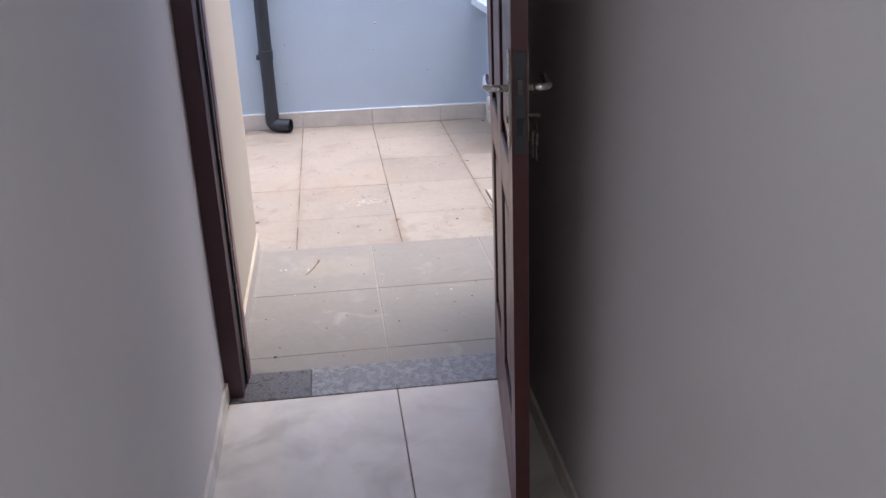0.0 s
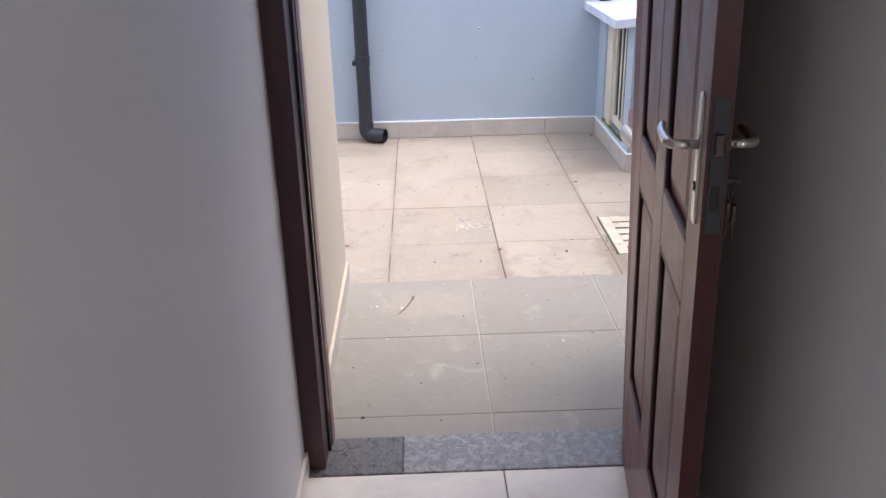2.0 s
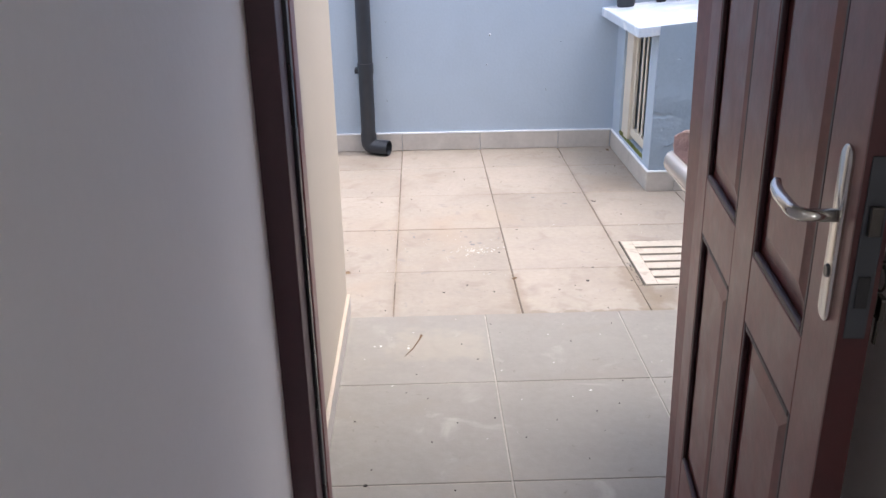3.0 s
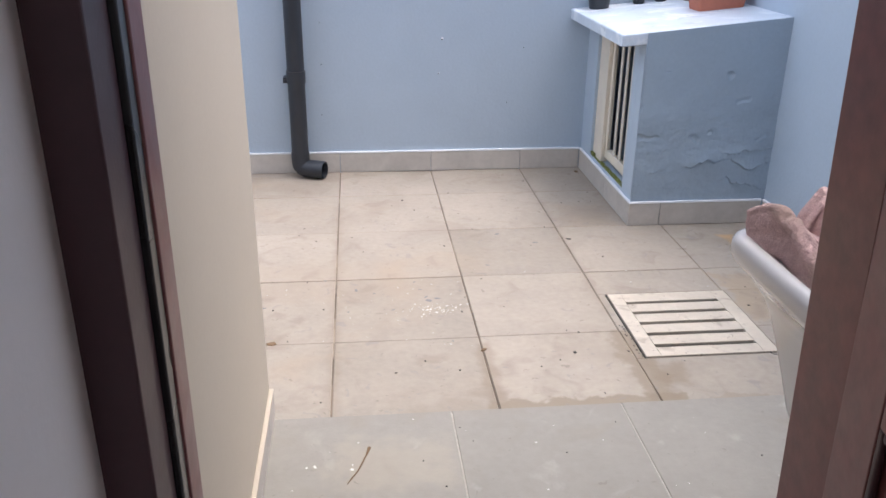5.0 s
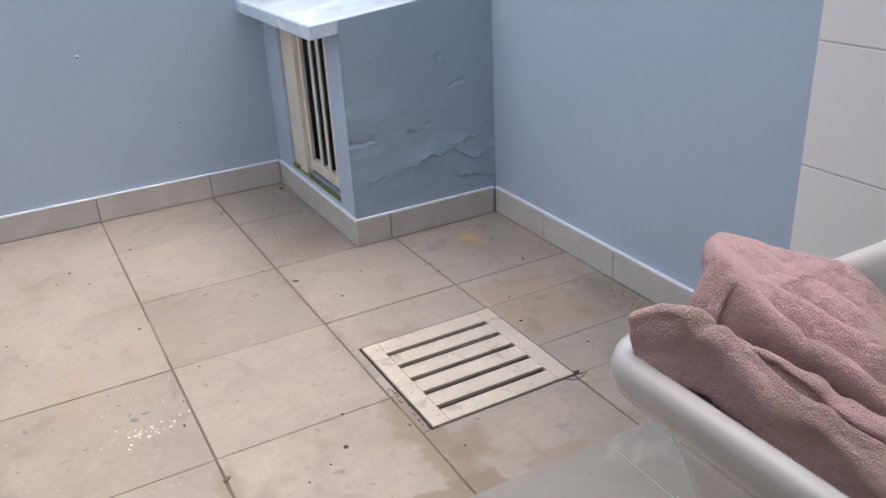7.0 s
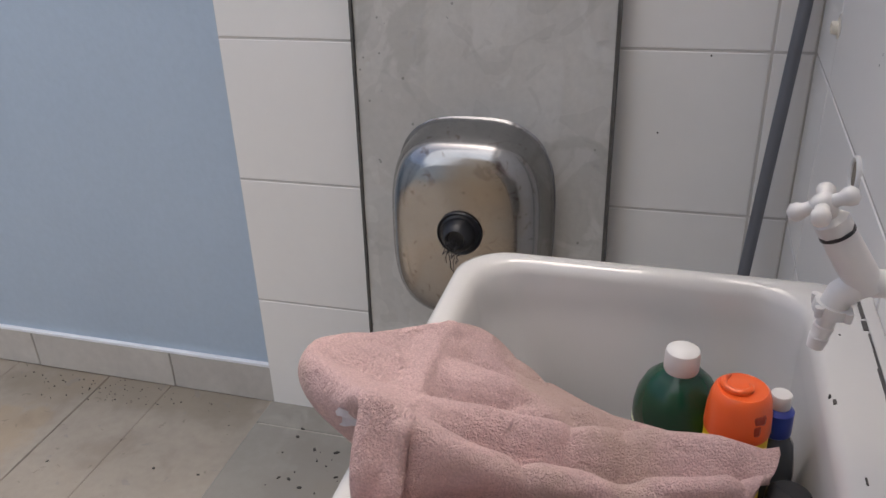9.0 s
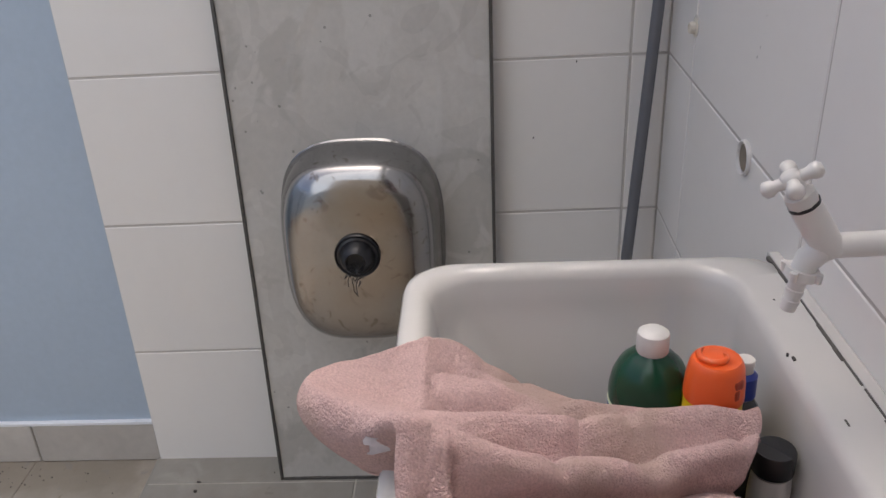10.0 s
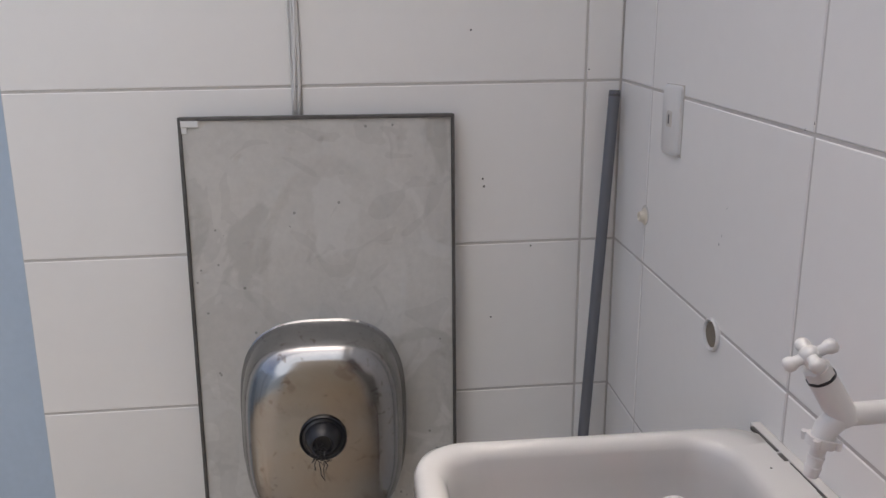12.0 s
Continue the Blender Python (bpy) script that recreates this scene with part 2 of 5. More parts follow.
CHROME = mat("brushed_nickel", (0.62, 0.6, 0.56), 0.25, metal=1.0, grain=0.05, bump=0.02)
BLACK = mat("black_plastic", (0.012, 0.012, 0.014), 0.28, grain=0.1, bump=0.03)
WHITE_PL = mat("white_plastic", (0.66, 0.65, 0.63), 0.3, grain=0.02, bump=0.02, blot=0.04)
GREEN_PL = mat("green_plastic", (0.004, 0.045, 0.022), 0.2, grain=0.03, bump=0.01)
ORANGE_PL = mat("orange_plastic", (0.8, 0.12, 0.025), 0.3, grain=0.03, bump=0.02)
# Orange darkened to paint the shade inside the cap's opening.
ORANGE_SHADED = mat("shaded_orange_plastic", (0.33, 0.035, 0.012), 0.4, grain=0.05, bump=0.01)
YELLOW_PL = mat("yellow_label", (0.85, 0.6, 0.02), 0.35, grain=0.03, bump=0.01)
BLUE_PL = mat("blue_plastic", (0.03, 0.06, 0.35), 0.3, grain=0.03, bump=0.01)
LABEL_DARK = mat("dark_label", (0.04, 0.05, 0.14), 0.4, grain=0.05, bump=0.01)
LABEL_LIGHT = mat("pale_label", (0.6, 0.66, 0.45), 0.4, grain=0.05, bump=0.01)
SMOKE_PL = mat("grey_translucent_plastic", (0.09, 0.1, 0.12), 0.15, grain=0.05, bump=0.01)
TERRA = mat("terracotta", (0.45, 0.16, 0.1), 0.75, grain=0.12, bump=0.3, blot=0.15, blot_scale=10)
LEAFY = mat("dry_leaf", (0.17, 0.11, 0.06), 0.8, grain=0.3, bump=0.2)
GRIT = mat("dark_grit", (0.06, 0.055, 0.05), 0.9, grain=0.3, bump=0.2)
PAINT_SPOT = mat("white_paint_spot", (0.66, 0.65, 0.62), 0.6, grain=0.05, bump=0.2)
BLUE_SPOT = mat("blue_grey_paint_spot", (0.20, 0.195, 0.20), 0.6, grain=0.1, bump=0.2)
SOIL = mat("ground_earth", (0.2, 0.17, 0.13), 0.9, grain=0.2, bump=0.4)


# ---- building helpers ----
def part(name, bm, material, parent=None, label="", smooth=False):
    me = bpy.data.meshes.new(name)
    bmesh.ops.recalc_face_normals(bm, faces=bm.faces)
    bm.to_mesh(me)
    bm.free()
    me.materials.append(material)
    if smooth:
        for p in me.polygons:
            p.use_smooth = True
        if smooth is not True:
            me.set_sharp_from_angle(angle=radians(smooth))
    ob = new(name, me)
    if parent:
        ob.parent = parent
    if label:
        ob["label"] = label
    return ob


def empty(name, label, category, at=(0, 0, 0), kind="", group=""):
    ob = new(name)
    ob.location = at
    ob.empty_display_size = 0.05
    bpy.context.view_layer.update()
    return tagged(ob, label, category, group, kind)


def keep(child, parent):
    """Parent without moving: all parts are modelled in world places."""
    child.parent = parent
    child.matrix_parent_inverse = Matrix.Translation(parent.location).inverted()
    return child


def slab(x0, x1, y0, y1, z0, z1, bevel=0.0, seg=2):
    bm = bmesh.new()
    bmesh.ops.create_cube(bm, size=1.0, matrix=Matrix.Translation(((x0 + x1) / 2, (y0 + y1) / 2, (z0 + z1) / 2)) @ Matrix.Diagonal((x1 - x0, y1 - y0, z1 - z0, 1)))
    if bevel:
        bmesh.ops.bevel(bm, geom=bm.edges[:], offset=bevel, segments=seg, affect="EDGES", profile=0.5)
    return bm


def merge(*bms):
    out = bmesh.new()
    for b in bms:
        me = bpy.data.meshes.new("tmp")
        b.to_mesh(me)
        b.free()
        out.from_mesh(me)
        bpy.data.meshes.remove(me)
    return out


def moved(bm, m):
    bmesh.ops.transform(bm, matrix=m, verts=bm.verts)
    return bm


def lathe(profile, n=32):
    """Turned about z: profile of (radius, z)."""
    bm = bmesh.new()
    rings = [[bm.verts.new((r * math.cos(2 * math.pi * k / n), r * math.sin(2 * math.pi * k / n), z)) for k in range(n)] for r, z in profile]
    for a, b in zip(rings, rings[1:]):
        for k in range(n):
            bm.faces.new((a[k], a[(k + 1) % n], b[(k + 1) % n], b[k]))
    bm.faces.new(rings[0][::-1])
    bm.faces.new(rings[-1])
    return bm


def tube(points, radius, n=12, cap=True):
    """Round sweep along points; radius may be one number or one for each point."""
    pts = [Vector(p) for p in points]
    bm = bmesh.new()
    rings, side = [], None
    for i, p in enumerate(pts):
        d = (pts[min(i + 1, len(pts) - 1)] - pts[max(i - 1, 0)]).normalized()
        if side is None:
            side = d.orthogonal().normalized()
        side = (side - d * side.dot(d)).normalized()
        up = d.cross(side)
        r = radius[i] if isinstance(radius, (list, tuple)) else radius
        rings.append([bm.verts.new(p + (side * math.cos(2 * math.pi * k / n) + up * math.sin(2 * math.pi * k / n)) * r) for k in range(n)])
    for a, b in zip(rings, rings[1:]):
        for k in range(n):
            bm.faces.new((a[k], a[(k + 1) % n], b[(k + 1) % n], b[k]))
    if cap:
        bm.faces.new(rings[0][::-1])
        bm.faces.new(rings[-1])
    return bm


def rounded(x0, x1, y0, y1, r, n=8):
    """Outline of a rounded rectangle, anticlockwise."""
    out = []
    for cx, cy, a0 in ((x1 - r, y1 - r, 0), (x0 + r, y1 - r, 90), (x0 + r, y0 + r, 180), (x1 - r, y0 + r, 270)):
        for k in range(n + 1):
            a = radians(a0 + 90 * k / n)
            out.append((cx + r * math.cos(a), cy + r * math.sin(a)))
    return out


def loft(sections, cap0=True, cap1=True, n=8):
    """Skin over rounded rectangles (z, x0, x1, y0, y1, r)."""
    bm = bmesh.new()
    rings = [[bm.verts.new((x, y, z)) for x, y in rounded(x0, x1, y0, y1, r, n)] for z, x0, x1, y0, y1, r in sections]
    for a, b in zip(rings, rings[1:]):
        for k in range(len(a)):
            bm.faces.new((a[k], a[(k + 1) % len(a)], b[(k + 1) % len(a)], b[k]))
    if cap0:
        bm.faces.new(rings[0][::-1])
    if cap1:
        bm.faces.new(rings[-1])
    return bm


def oval_loft(sections, power=3.1, n=64):
    """Skin over superellipses (z, centre x, centre y, half width, half height), the last one closed."""
    bm = bmesh.new()
    rings = []
    for z, cx, cy, w, h in sections:
        ring = []
        for k in range(n):
            c, d = math.cos(2 * math.pi * k / n), math.sin(2 * math.pi * k / n)
            ring.append(bm.verts.new((cx + w * math.copysign(abs(c) ** (2 / power), c), cy + h * math.copysign(abs(d) ** (2 / power), d), z)))
        rings.append(ring)
    for a, b in zip(rings, rings[1:]):
        for k in range(n):
            bm.faces.new((a[k], a[(k + 1) % n], b[(k + 1) % n], b[k]))
    bm.faces.new(rings[-1])
    return bm


TILE_MESHES = {}


def tile_mesh(w, h, material, thick=0.010, chamfer=0.0022, skew=0.0):
    """A tile lying in local xy, its face at z = 0; skew lifts it along x, for rows laid out of level."""
    key = (round(w, 3), round(h, 3), material.name, thick, skew)
    if key not in TILE_MESHES:
        c = chamfer
        v = [(x, y, z) for z, i in ((-thick, 0), (-c, 0), (0, c)) for x, y in ((-w / 2 + i, -h / 2 + i), (w / 2 - i, -h / 2 + i), (w / 2 - i, h / 2 - i), (-w / 2 + i, h / 2 - i))]
        f = [(8, 9, 10, 11)]
        for k in (0, 4):
            f += [(k + j, k + (j + 1) % 4, k + 4 + (j + 1) % 4, k + 4 + j) for j in range(4)]
        me = bpy.data.meshes.new("tile")
        me.from_pydata([(x, y + skew * x, z) for x, y, z in v], [], f)
        me.materials.append(material)
        TILE_MESHES[key] = me
    return TILE_MESHES[key]


def tile(parent, w, h, material, m, name="tile", thick=0.010, skew=0.0):
    ob = new(name, tile_mesh(w, h, material, thick, 0.0022, skew))
    ob.matrix_world = m
    ob.parent = parent
    return ob


def minus(rects, hole):
    """Rectangles (x0, x1, y0, y1) with a hole cut out."""
    out = []
    hx0, hx1, hy0, hy1 = hole
    for x0, x1, y0, y1 in rects:
        if hx0 >= x1 or hx1 <= x0 or hy0 >= y1 or hy1 <= y0:
            out.append((x0, x1, y0, y1))
            continue
        if hy0 > y0:
            out.append((x0, x1, y0, hy0))
        if hy1 < y1:
            out.append((x0, x1, hy1, y1))
        a, b = max(y0, hy0), min(y1, hy1)
        if hx0 > x0:
            out.append((x0, hx0, a, b))
        if hx1 < x1:
            out.append((hx1, x1, a, b))
    return [r for r in out if r[1] - r[0] > 0.006 and r[3] - r[2] > 0.006]


def structure(name, bm, material, label, category, smooth=False):
    return tagged(part(name, bm, material, None, "", smooth), label, category, kind="structure")


# ---- the plan, in metres ----
Z_ROOM, Z_LAND = 0.068, 0.060
X_LEFT, X_RIGHT = -0.368, 0.68
Y_DOOR0, Y_DOOR1 = 2.53, 2.69
Y_STEP, Y_NORTH = 3.872, 6.60
X_TILE, X_EAST, X_WEST = 1.985, 2.062, -2.3
Y_SOUTH = 2.63
JX = [-0.162 + 0.559 * k for k in range(-4, 5)]
JY = [Y_STEP, 4.452, 5.014, 5.579, 6.14, Y_NORTH]
GR = (0.990, 1.527, 4.238, 4.783)

# ground, floors
structure("ground", slab(-60, 60, -60, 60, -0.62, -0.6), SOIL, "bare brown earth around the house", "ground")
bm = merge(*[slab(a, b, c, d, -0.3, -0.005) for a, b, c, d in minus([(X_WEST - 0.2, X_EAST + 0.2, Y_STEP - 0.3, Y_NORTH + 0.2)], GR)])
yard = structure("floor", bm, GROUT, "beige ceramic tiles with dark dirty joints in the yard", "floor")
landing = structure("landing_floor", slab(X_LEFT - 0.1, X_TILE + 0.1, 2.501, Y_STEP - 0.008, -0.3, Z_LAND - 0.0025), GROUT_PALE, "grey-beige tiled landing one low step above the yard", "floor")
room_floor = structure("room_floor", slab(X_LEFT - 0.15, X_RIGHT + 0.1, -2.35, 2.50, -0.3, Z_ROOM - 0.008), GROUT, "pale glossy tiled floor indoors", "floor")
structure("drain_pit", slab(GR[0] - 0.01, GR[1] + 0.01, GR[2] - 0.01, GR[3] + 0.01, -0.3, -0.16), DARK, "pit under the drain cover, painted black for shade", "drain")

# walls and ceilings
structure("wall_north", slab(X_WEST - 0.15, X_EAST + 0.15, Y_NORTH, Y_NORTH + 0.15, -0.3, 2.15), BLUE, "smooth light blue painted masonry wall", "wall")
structure("wall_east", slab(X_EAST, X_EAST + 0.15, Y_STEP - 0.02, Y_NORTH, -0.3, 2.15), BLUE, "smooth light blue painted masonry wall", "wall")
# Unseen wall closing the yard, kept low to let western light in.
structure("wall_west", slab(X_WEST - 0.15, X_WEST, 3.7, Y_NORTH, -0.3, 1.35), BLUE, "light blue painted masonry wall", "wall")
east_tiled = structure("wall_east_tiled", slab(X_TILE + 0.0016, X_EAST + 0.15, Y_SOUTH - 0.2, Y_STEP - 0.010, -0.3, 2.7), WALL_GROUT, "white tiled wall beside the laundry tank", "wall")
WALL_H = 2.7
south_tiled = structure("wall_south_tiled", slab(X_RIGHT + 0.151, X_TILE + 0.0010, Y_SOUTH - 0.2, Y_SOUTH - 0.0016, -0.3, WALL_H), WALL_GROUT, "white tiled wall behind the laundry tank", "wall")
structure("wall_cream", slab(X_LEFT - 2.1, X_LEFT + 0.022, Y_DOOR1 - 0.03, 3.90, -0.3, WALL_H), CREAM, "cream painted outside wall with a sharp corner", "wall")
# The gap from y 0.58 to 0.80 is added for the side lamp.
bm = merge(slab(X_LEFT - 0.16, X_LEFT, -2.35, 0.58, -0.3, WALL_H), slab(X_LEFT - 0.16, X_LEFT, 0.80, Y_DOOR0 - 0.03, -0.3, WALL_H), slab(X_LEFT - 0.16, X_LEFT, 0.58, 0.80, -0.3, 1.53), slab(X_LEFT - 0.16, X_LEFT, 0.58, 0.80, 2.33, WALL_H))
structure("wall_room_left", bm, WHITE_WALL, "plain white painted wall beside the door", "wall")
# The opening from y -1.52 to -0.78 is added for the rear lamp.
structure("wall_room_right", merge(slab(X_RIGHT, X_RIGHT + 0.15, -2.35, -1.52, -0.3, WALL_H), slab(X_RIGHT, X_RIGHT + 0.15, -0.78, Y_SOUTH - 0.2, -0.3, WALL_H), slab(X_RIGHT, X_RIGHT + 0.15, -1.52, -0.78, -0.3, 1.03), slab(X_RIGHT, X_RIGHT + 0.15, -1.52, -0.78, 2.17, WALL_H)), WHITE_WALL, "plain white painted wall behind the open door", "wall")
bm = merge(slab(0.66, X_RIGHT + 0.15, Y_SOUTH - 0.199, Y_SOUTH - 0.0018, -0.3, WALL_H), slab(X_LEFT - 0.1, 0.66, Y_DOOR0 + 0.03, Y_DOOR1 - 0.031, 2.26, WALL_H))
structure("wall_door", bm, WHITE_WALL, "white wall around the doorway", "wall")
structure("wall_room_back", slab(X_LEFT + 0.001, X_RIGHT - 0.001, -2.35, -2.2, -0.3, WALL_H), WHITE_WALL, "plain white wall at the passage's end", "wall")
structure("ceiling", slab(X_LEFT - 0.16, X_RIGHT + 0.15, -2.35, Y_DOOR1, WALL_H, WALL_H + 0.15), CEIL, "white painted ceiling of the passage", "ceiling")
# Eaves out of view, added to hold back sky light over the landing.
structure("ceiling_landing", slab(X_LEFT - 2.1, X_EAST + 0.15, Y_DOOR1 + 0.002, 2.90, WALL_H + 0.001, WALL_H + 0.15), CEIL, "narrow white eaves, unseen, added to shade the landing", "ceiling")

# ---- doorway ----
structure("door_sill", slab(-0.36, -0.073, 2.47, 2.66, 0.03, Z_ROOM + 0.003, 0.004), GRANITE_DARK, "dark speckled granite sill piece by the post", "sill")
structure("door_sill", slab(-0.071, 0.66, 2.47, 2.66, 0.03, Z_ROOM + 0.003, 0.004), GRANITE, "speckled grey granite door sill", "sill")
frame_left = empty("door_frame", "dark brown wooden door frame post by the wall", "door frame", (X_LEFT + 0.05, 2.5, Z_ROOM))
keep(part("jamb", slab(X_LEFT - 0.02, -0.308, 2.5005, 2.590, Z_ROOM, 2.26, 0.003), SHADED_WOOD), frame_left)
# Black instead of wood: the rebate's shadow is put into the colour.
keep(part("stop", slab(-0.345, -0.299, 2.591, 2.622, Z_ROOM, 2.26, 0.003), BLACK, None, "rebate of the post, its shadow painted black"), frame_left)
# Paler wood here paints the daylight on the outer strip.
keep(part("outer_jamb", slab(-0.345, -0.296, 2.623, 2.688, Z_ROOM - 0.03, 2.26, 0.003), WOOD), frame_left)
frame_right = empty("door_frame", "dark brown wooden door frame post behind the hinges", "door frame", (0.63, 2.6, Z_ROOM))
post = slab(0.650, 0.690, 2.56, 2.688, Z_ROOM - 0.03, 2.26, 0.003)
for v in post.verts:
    v.co.x -= 0.034 * v.co.z
keep(part("jamb", post, WOOD, None, "post leaning a little out of plumb"), frame_right)
# Unseen strip added behind the leaf to stop light at the hinge gap.
keep(part("hinge_jamb", slab(0.634, 0.659, 2.47, 2.559, Z_ROOM, 2.26, 0.003), SHADED_WOOD), frame_right)
keep(part("head", slab(-0.296, 0.622, 2.56, 2.688, 2.20, 2.26, 0.003), WOOD), frame_right)

# the door leaf, modelled closed along local x from its hinge, then swung inwards
LEAF_W, LEAF_H, LEAF_T = 0.905, 2.1, 0.036
leaf = empty("door_1", "open dark varnished wooden panel door with nickel lock", "door", (0, 0, 0))


def panel_leaf():
    xs = [0.0, 0.100, 0.380, 0.506, 0.790, LEAF_W]
    zs = [0.0, 0.325, 0.910, 1.032, 1.98, LEAF_H]
    for n, (a, b) in zip(("hinge_stile", "mullion", "lock_stile"), ((0, 1), (2, 3), (4, 5))):
        z0, z1 = (zs[0], zs[5]) if n != "mullion" else (zs[1] + 0.0005, zs[4] - 0.0005)
        part(n, slab(xs[a], xs[b], -LEAF_T / 2, LEAF_T / 2, z0, z1, 0.0025), WOOD, leaf)
    for n, (a, b) in zip(("bottom_rail", "lock_rail", "top_rail"), ((0, 1), (2, 3), (4, 5))):
        for x0, x1 in (((xs[1], xs[4]),) if n != "lock_rail" else ((xs[1], xs[2]), (xs[3], xs[4]))):
            part(n, slab(x0 + 0.0004, x1 - 0.0004, -LEAF_T / 2 + 0.0004, LEAF_T / 2 - 0.0004, zs[a], zs[b], 0.0025), WOOD, leaf)
    for x0, x1 in ((xs[1], xs[2]), (xs[3], xs[4])):
        for z0, z1 in ((zs[1], zs[2]), (zs[3], zs[4])):
            bm = slab(x0 + 0.001, x1 - 0.001, -0.006, 0.006, z0 + 0.001, z1 - 0.001)
            for s in (-1, 1):
                field = bmesh.new()
                q = []
                for inset, off in ((0.024, 0.006), (0.055, 0.013)):
                    q.append([field.verts.new((x, s * off, z)) for x, z in ((x0 + inset, z0 + inset), (x1 - inset, z0 + inset), (x1 - inset, z1 - inset), (x0 + inset, z1 - inset))])
                for k in range(4):
                    field.faces.new((q[0][k], q[0][(k + 1) % 4], q[1][(k + 1) % 4], q[1][k]))
                field.faces.new(q[1])
                bm = merge(bm, field)
            part("panel", bm, WOOD, leaf)
            # Mouldings take the darker wood to paint shade into the panel grooves.
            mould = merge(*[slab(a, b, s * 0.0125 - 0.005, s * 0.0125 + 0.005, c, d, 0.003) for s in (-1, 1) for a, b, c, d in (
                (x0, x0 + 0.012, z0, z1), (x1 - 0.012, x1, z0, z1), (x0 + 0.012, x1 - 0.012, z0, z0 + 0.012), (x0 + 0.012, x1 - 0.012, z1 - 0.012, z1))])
            part("moulding", mould, SHADED_WOOD, leaf)
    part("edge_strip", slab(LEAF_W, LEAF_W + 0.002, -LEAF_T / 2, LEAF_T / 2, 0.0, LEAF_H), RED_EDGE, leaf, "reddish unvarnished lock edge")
    zl = 1.207
    part("lock_face", slab(LEAF_W + 0.002, LEAF_W + 0.0045, -0.012, 0.012, zl - 0.11, zl + 0.11, 0.001), LOCK_STEEL, leaf, "dull steel lock face plate")
    part("latch", slab(LEAF_W + 0.0045, LEAF_W + 0.013, -0.007, 0.007, zl + 0.02, zl + 0.055, 0.002), KEY_METAL, leaf)
    part("dead_bolt", slab(LEAF_W + 0.0045, LEAF_W + 0.007, -0.007, 0.007, zl - 0.07, zl - 0.03, 0.001), BLACK, leaf)
    for s in (-1, 1):
        y = s * (LEAF_T / 2)
        plate = loft([(0, LEAF_W - 0.063, LEAF_W - 0.027, zl - 0.11, zl + 0.11, 0.0179), (0.003, LEAF_W - 0.063, LEAF_W - 0.027, zl - 0.11, zl + 0.11, 0.0179), (0.005, LEAF_W - 0.06, LEAF_W - 0.03, zl - 0.107, zl + 0.107, 0.0149)])
        turn = Matrix(((1, 0, 0, 0), (0, 0, s, y), (0, 1, 0, 0), (0, 0, 0, 1)))
        esc = part("escutcheon", moved(plate, turn), CHROME, leaf, "long nickel lock plate", 40)
        xh = LEAF_W - 0.045
        zh = zl + 0.025
        pts = [(xh, y + s * 0.004, zh), (xh, y + s * 0.036, zh), (xh - 0.004, y + s * 0.045, zh), (xh - 0.016, y + s * 0.050, zh), (xh - 0.07, y + s * 0.050, zh), (xh - 0.090, y + s * 0.049, zh + 0.001), (xh - 0.102, y + s * 0.047, zh + 0.004), (xh - 0.107, y + s * 0.045, zh + 0.009)]
        part("door_handle", tube(pts, [0.008, 0.008, 0.0085, 0.0085, 0.0082, 0.0078, 0.007, 0.005], 14), CHROME, leaf, "nickel lever handle", True)
        part("keyhole", moved(lathe([(0.009, 0), (0.009, 0.005), (0.007, 0.008)], 16), Matrix.Translation((xh, y, zl - 0.045)) @ Matrix.Rotation(radians(-90 * s), 4, "X")), BLACK, leaf)


panel_leaf()
ang = math.atan2(1.60 - 2.52, 0.497 - 0.625)
leaf.matrix_world = Matrix.Translation((0.625, 2.52, Z_ROOM + 0.008)) @ Matrix.Rotation(radians(-1.3), 4, "Y") @ Matrix.Rotation(ang, 4, "Z")
keys = empty("key_bunch", "small bunch of keys hanging in the door lock", "keys")
kx, kz = LEAF_W - 0.045, 1.17
ring = [(kx + 0.017 * math.cos(a), LEAF_T / 2 + 0.02, kz - 0.016 + 0.017 * math.sin(a)) for a in [k * math.pi / 10 for k in range(21)]]
part("ring", tube(ring, 0.0016, 6), KEY_METAL, keys, "", True)
part("key", merge(slab(kx - 0.011, kx + 0.011, LEAF_T / 2 + 0.012, LEAF_T / 2 + 0.0145, kz - 0.062, kz - 0.034, 0.004), slab(kx - 0.004, kx + 0.004, LEAF_T / 2 + 0.0122, LEAF_T / 2 + 0.0143, kz - 0.095, kz - 0.06)), KEY_METAL, keys)
part("key", merge(slab(kx - 0.001, kx + 0.02, LEAF_T / 2 + 0.020, LEAF_T / 2 + 0.0225, kz - 0.066, kz - 0.036, 0.004), slab(kx + 0.006, kx + 0.013, LEAF_T / 2 + 0.0202, LEAF_T / 2 + 0.0223, kz - 0.1, kz - 0.064)), KEY_METAL, keys)
part("key", merge(slab(kx - 0.004, kx + 0.004, LEAF_T / 2 + 0.002, LEAF_T / 2 + 0.03, kz - 0.004, kz + 0.004, 0.001)), KEY_METAL, keys)
keys.matrix_world = leaf.matrix_world.copy()

# ---- yard: pantry box under a slab, with its gate ----
BX, BY = 1.345, 5.575


SLOPE = 0.10


def lift(x):
    """The slab climbs towards the east wall."""
    return SLOPE * (x - 1.222)


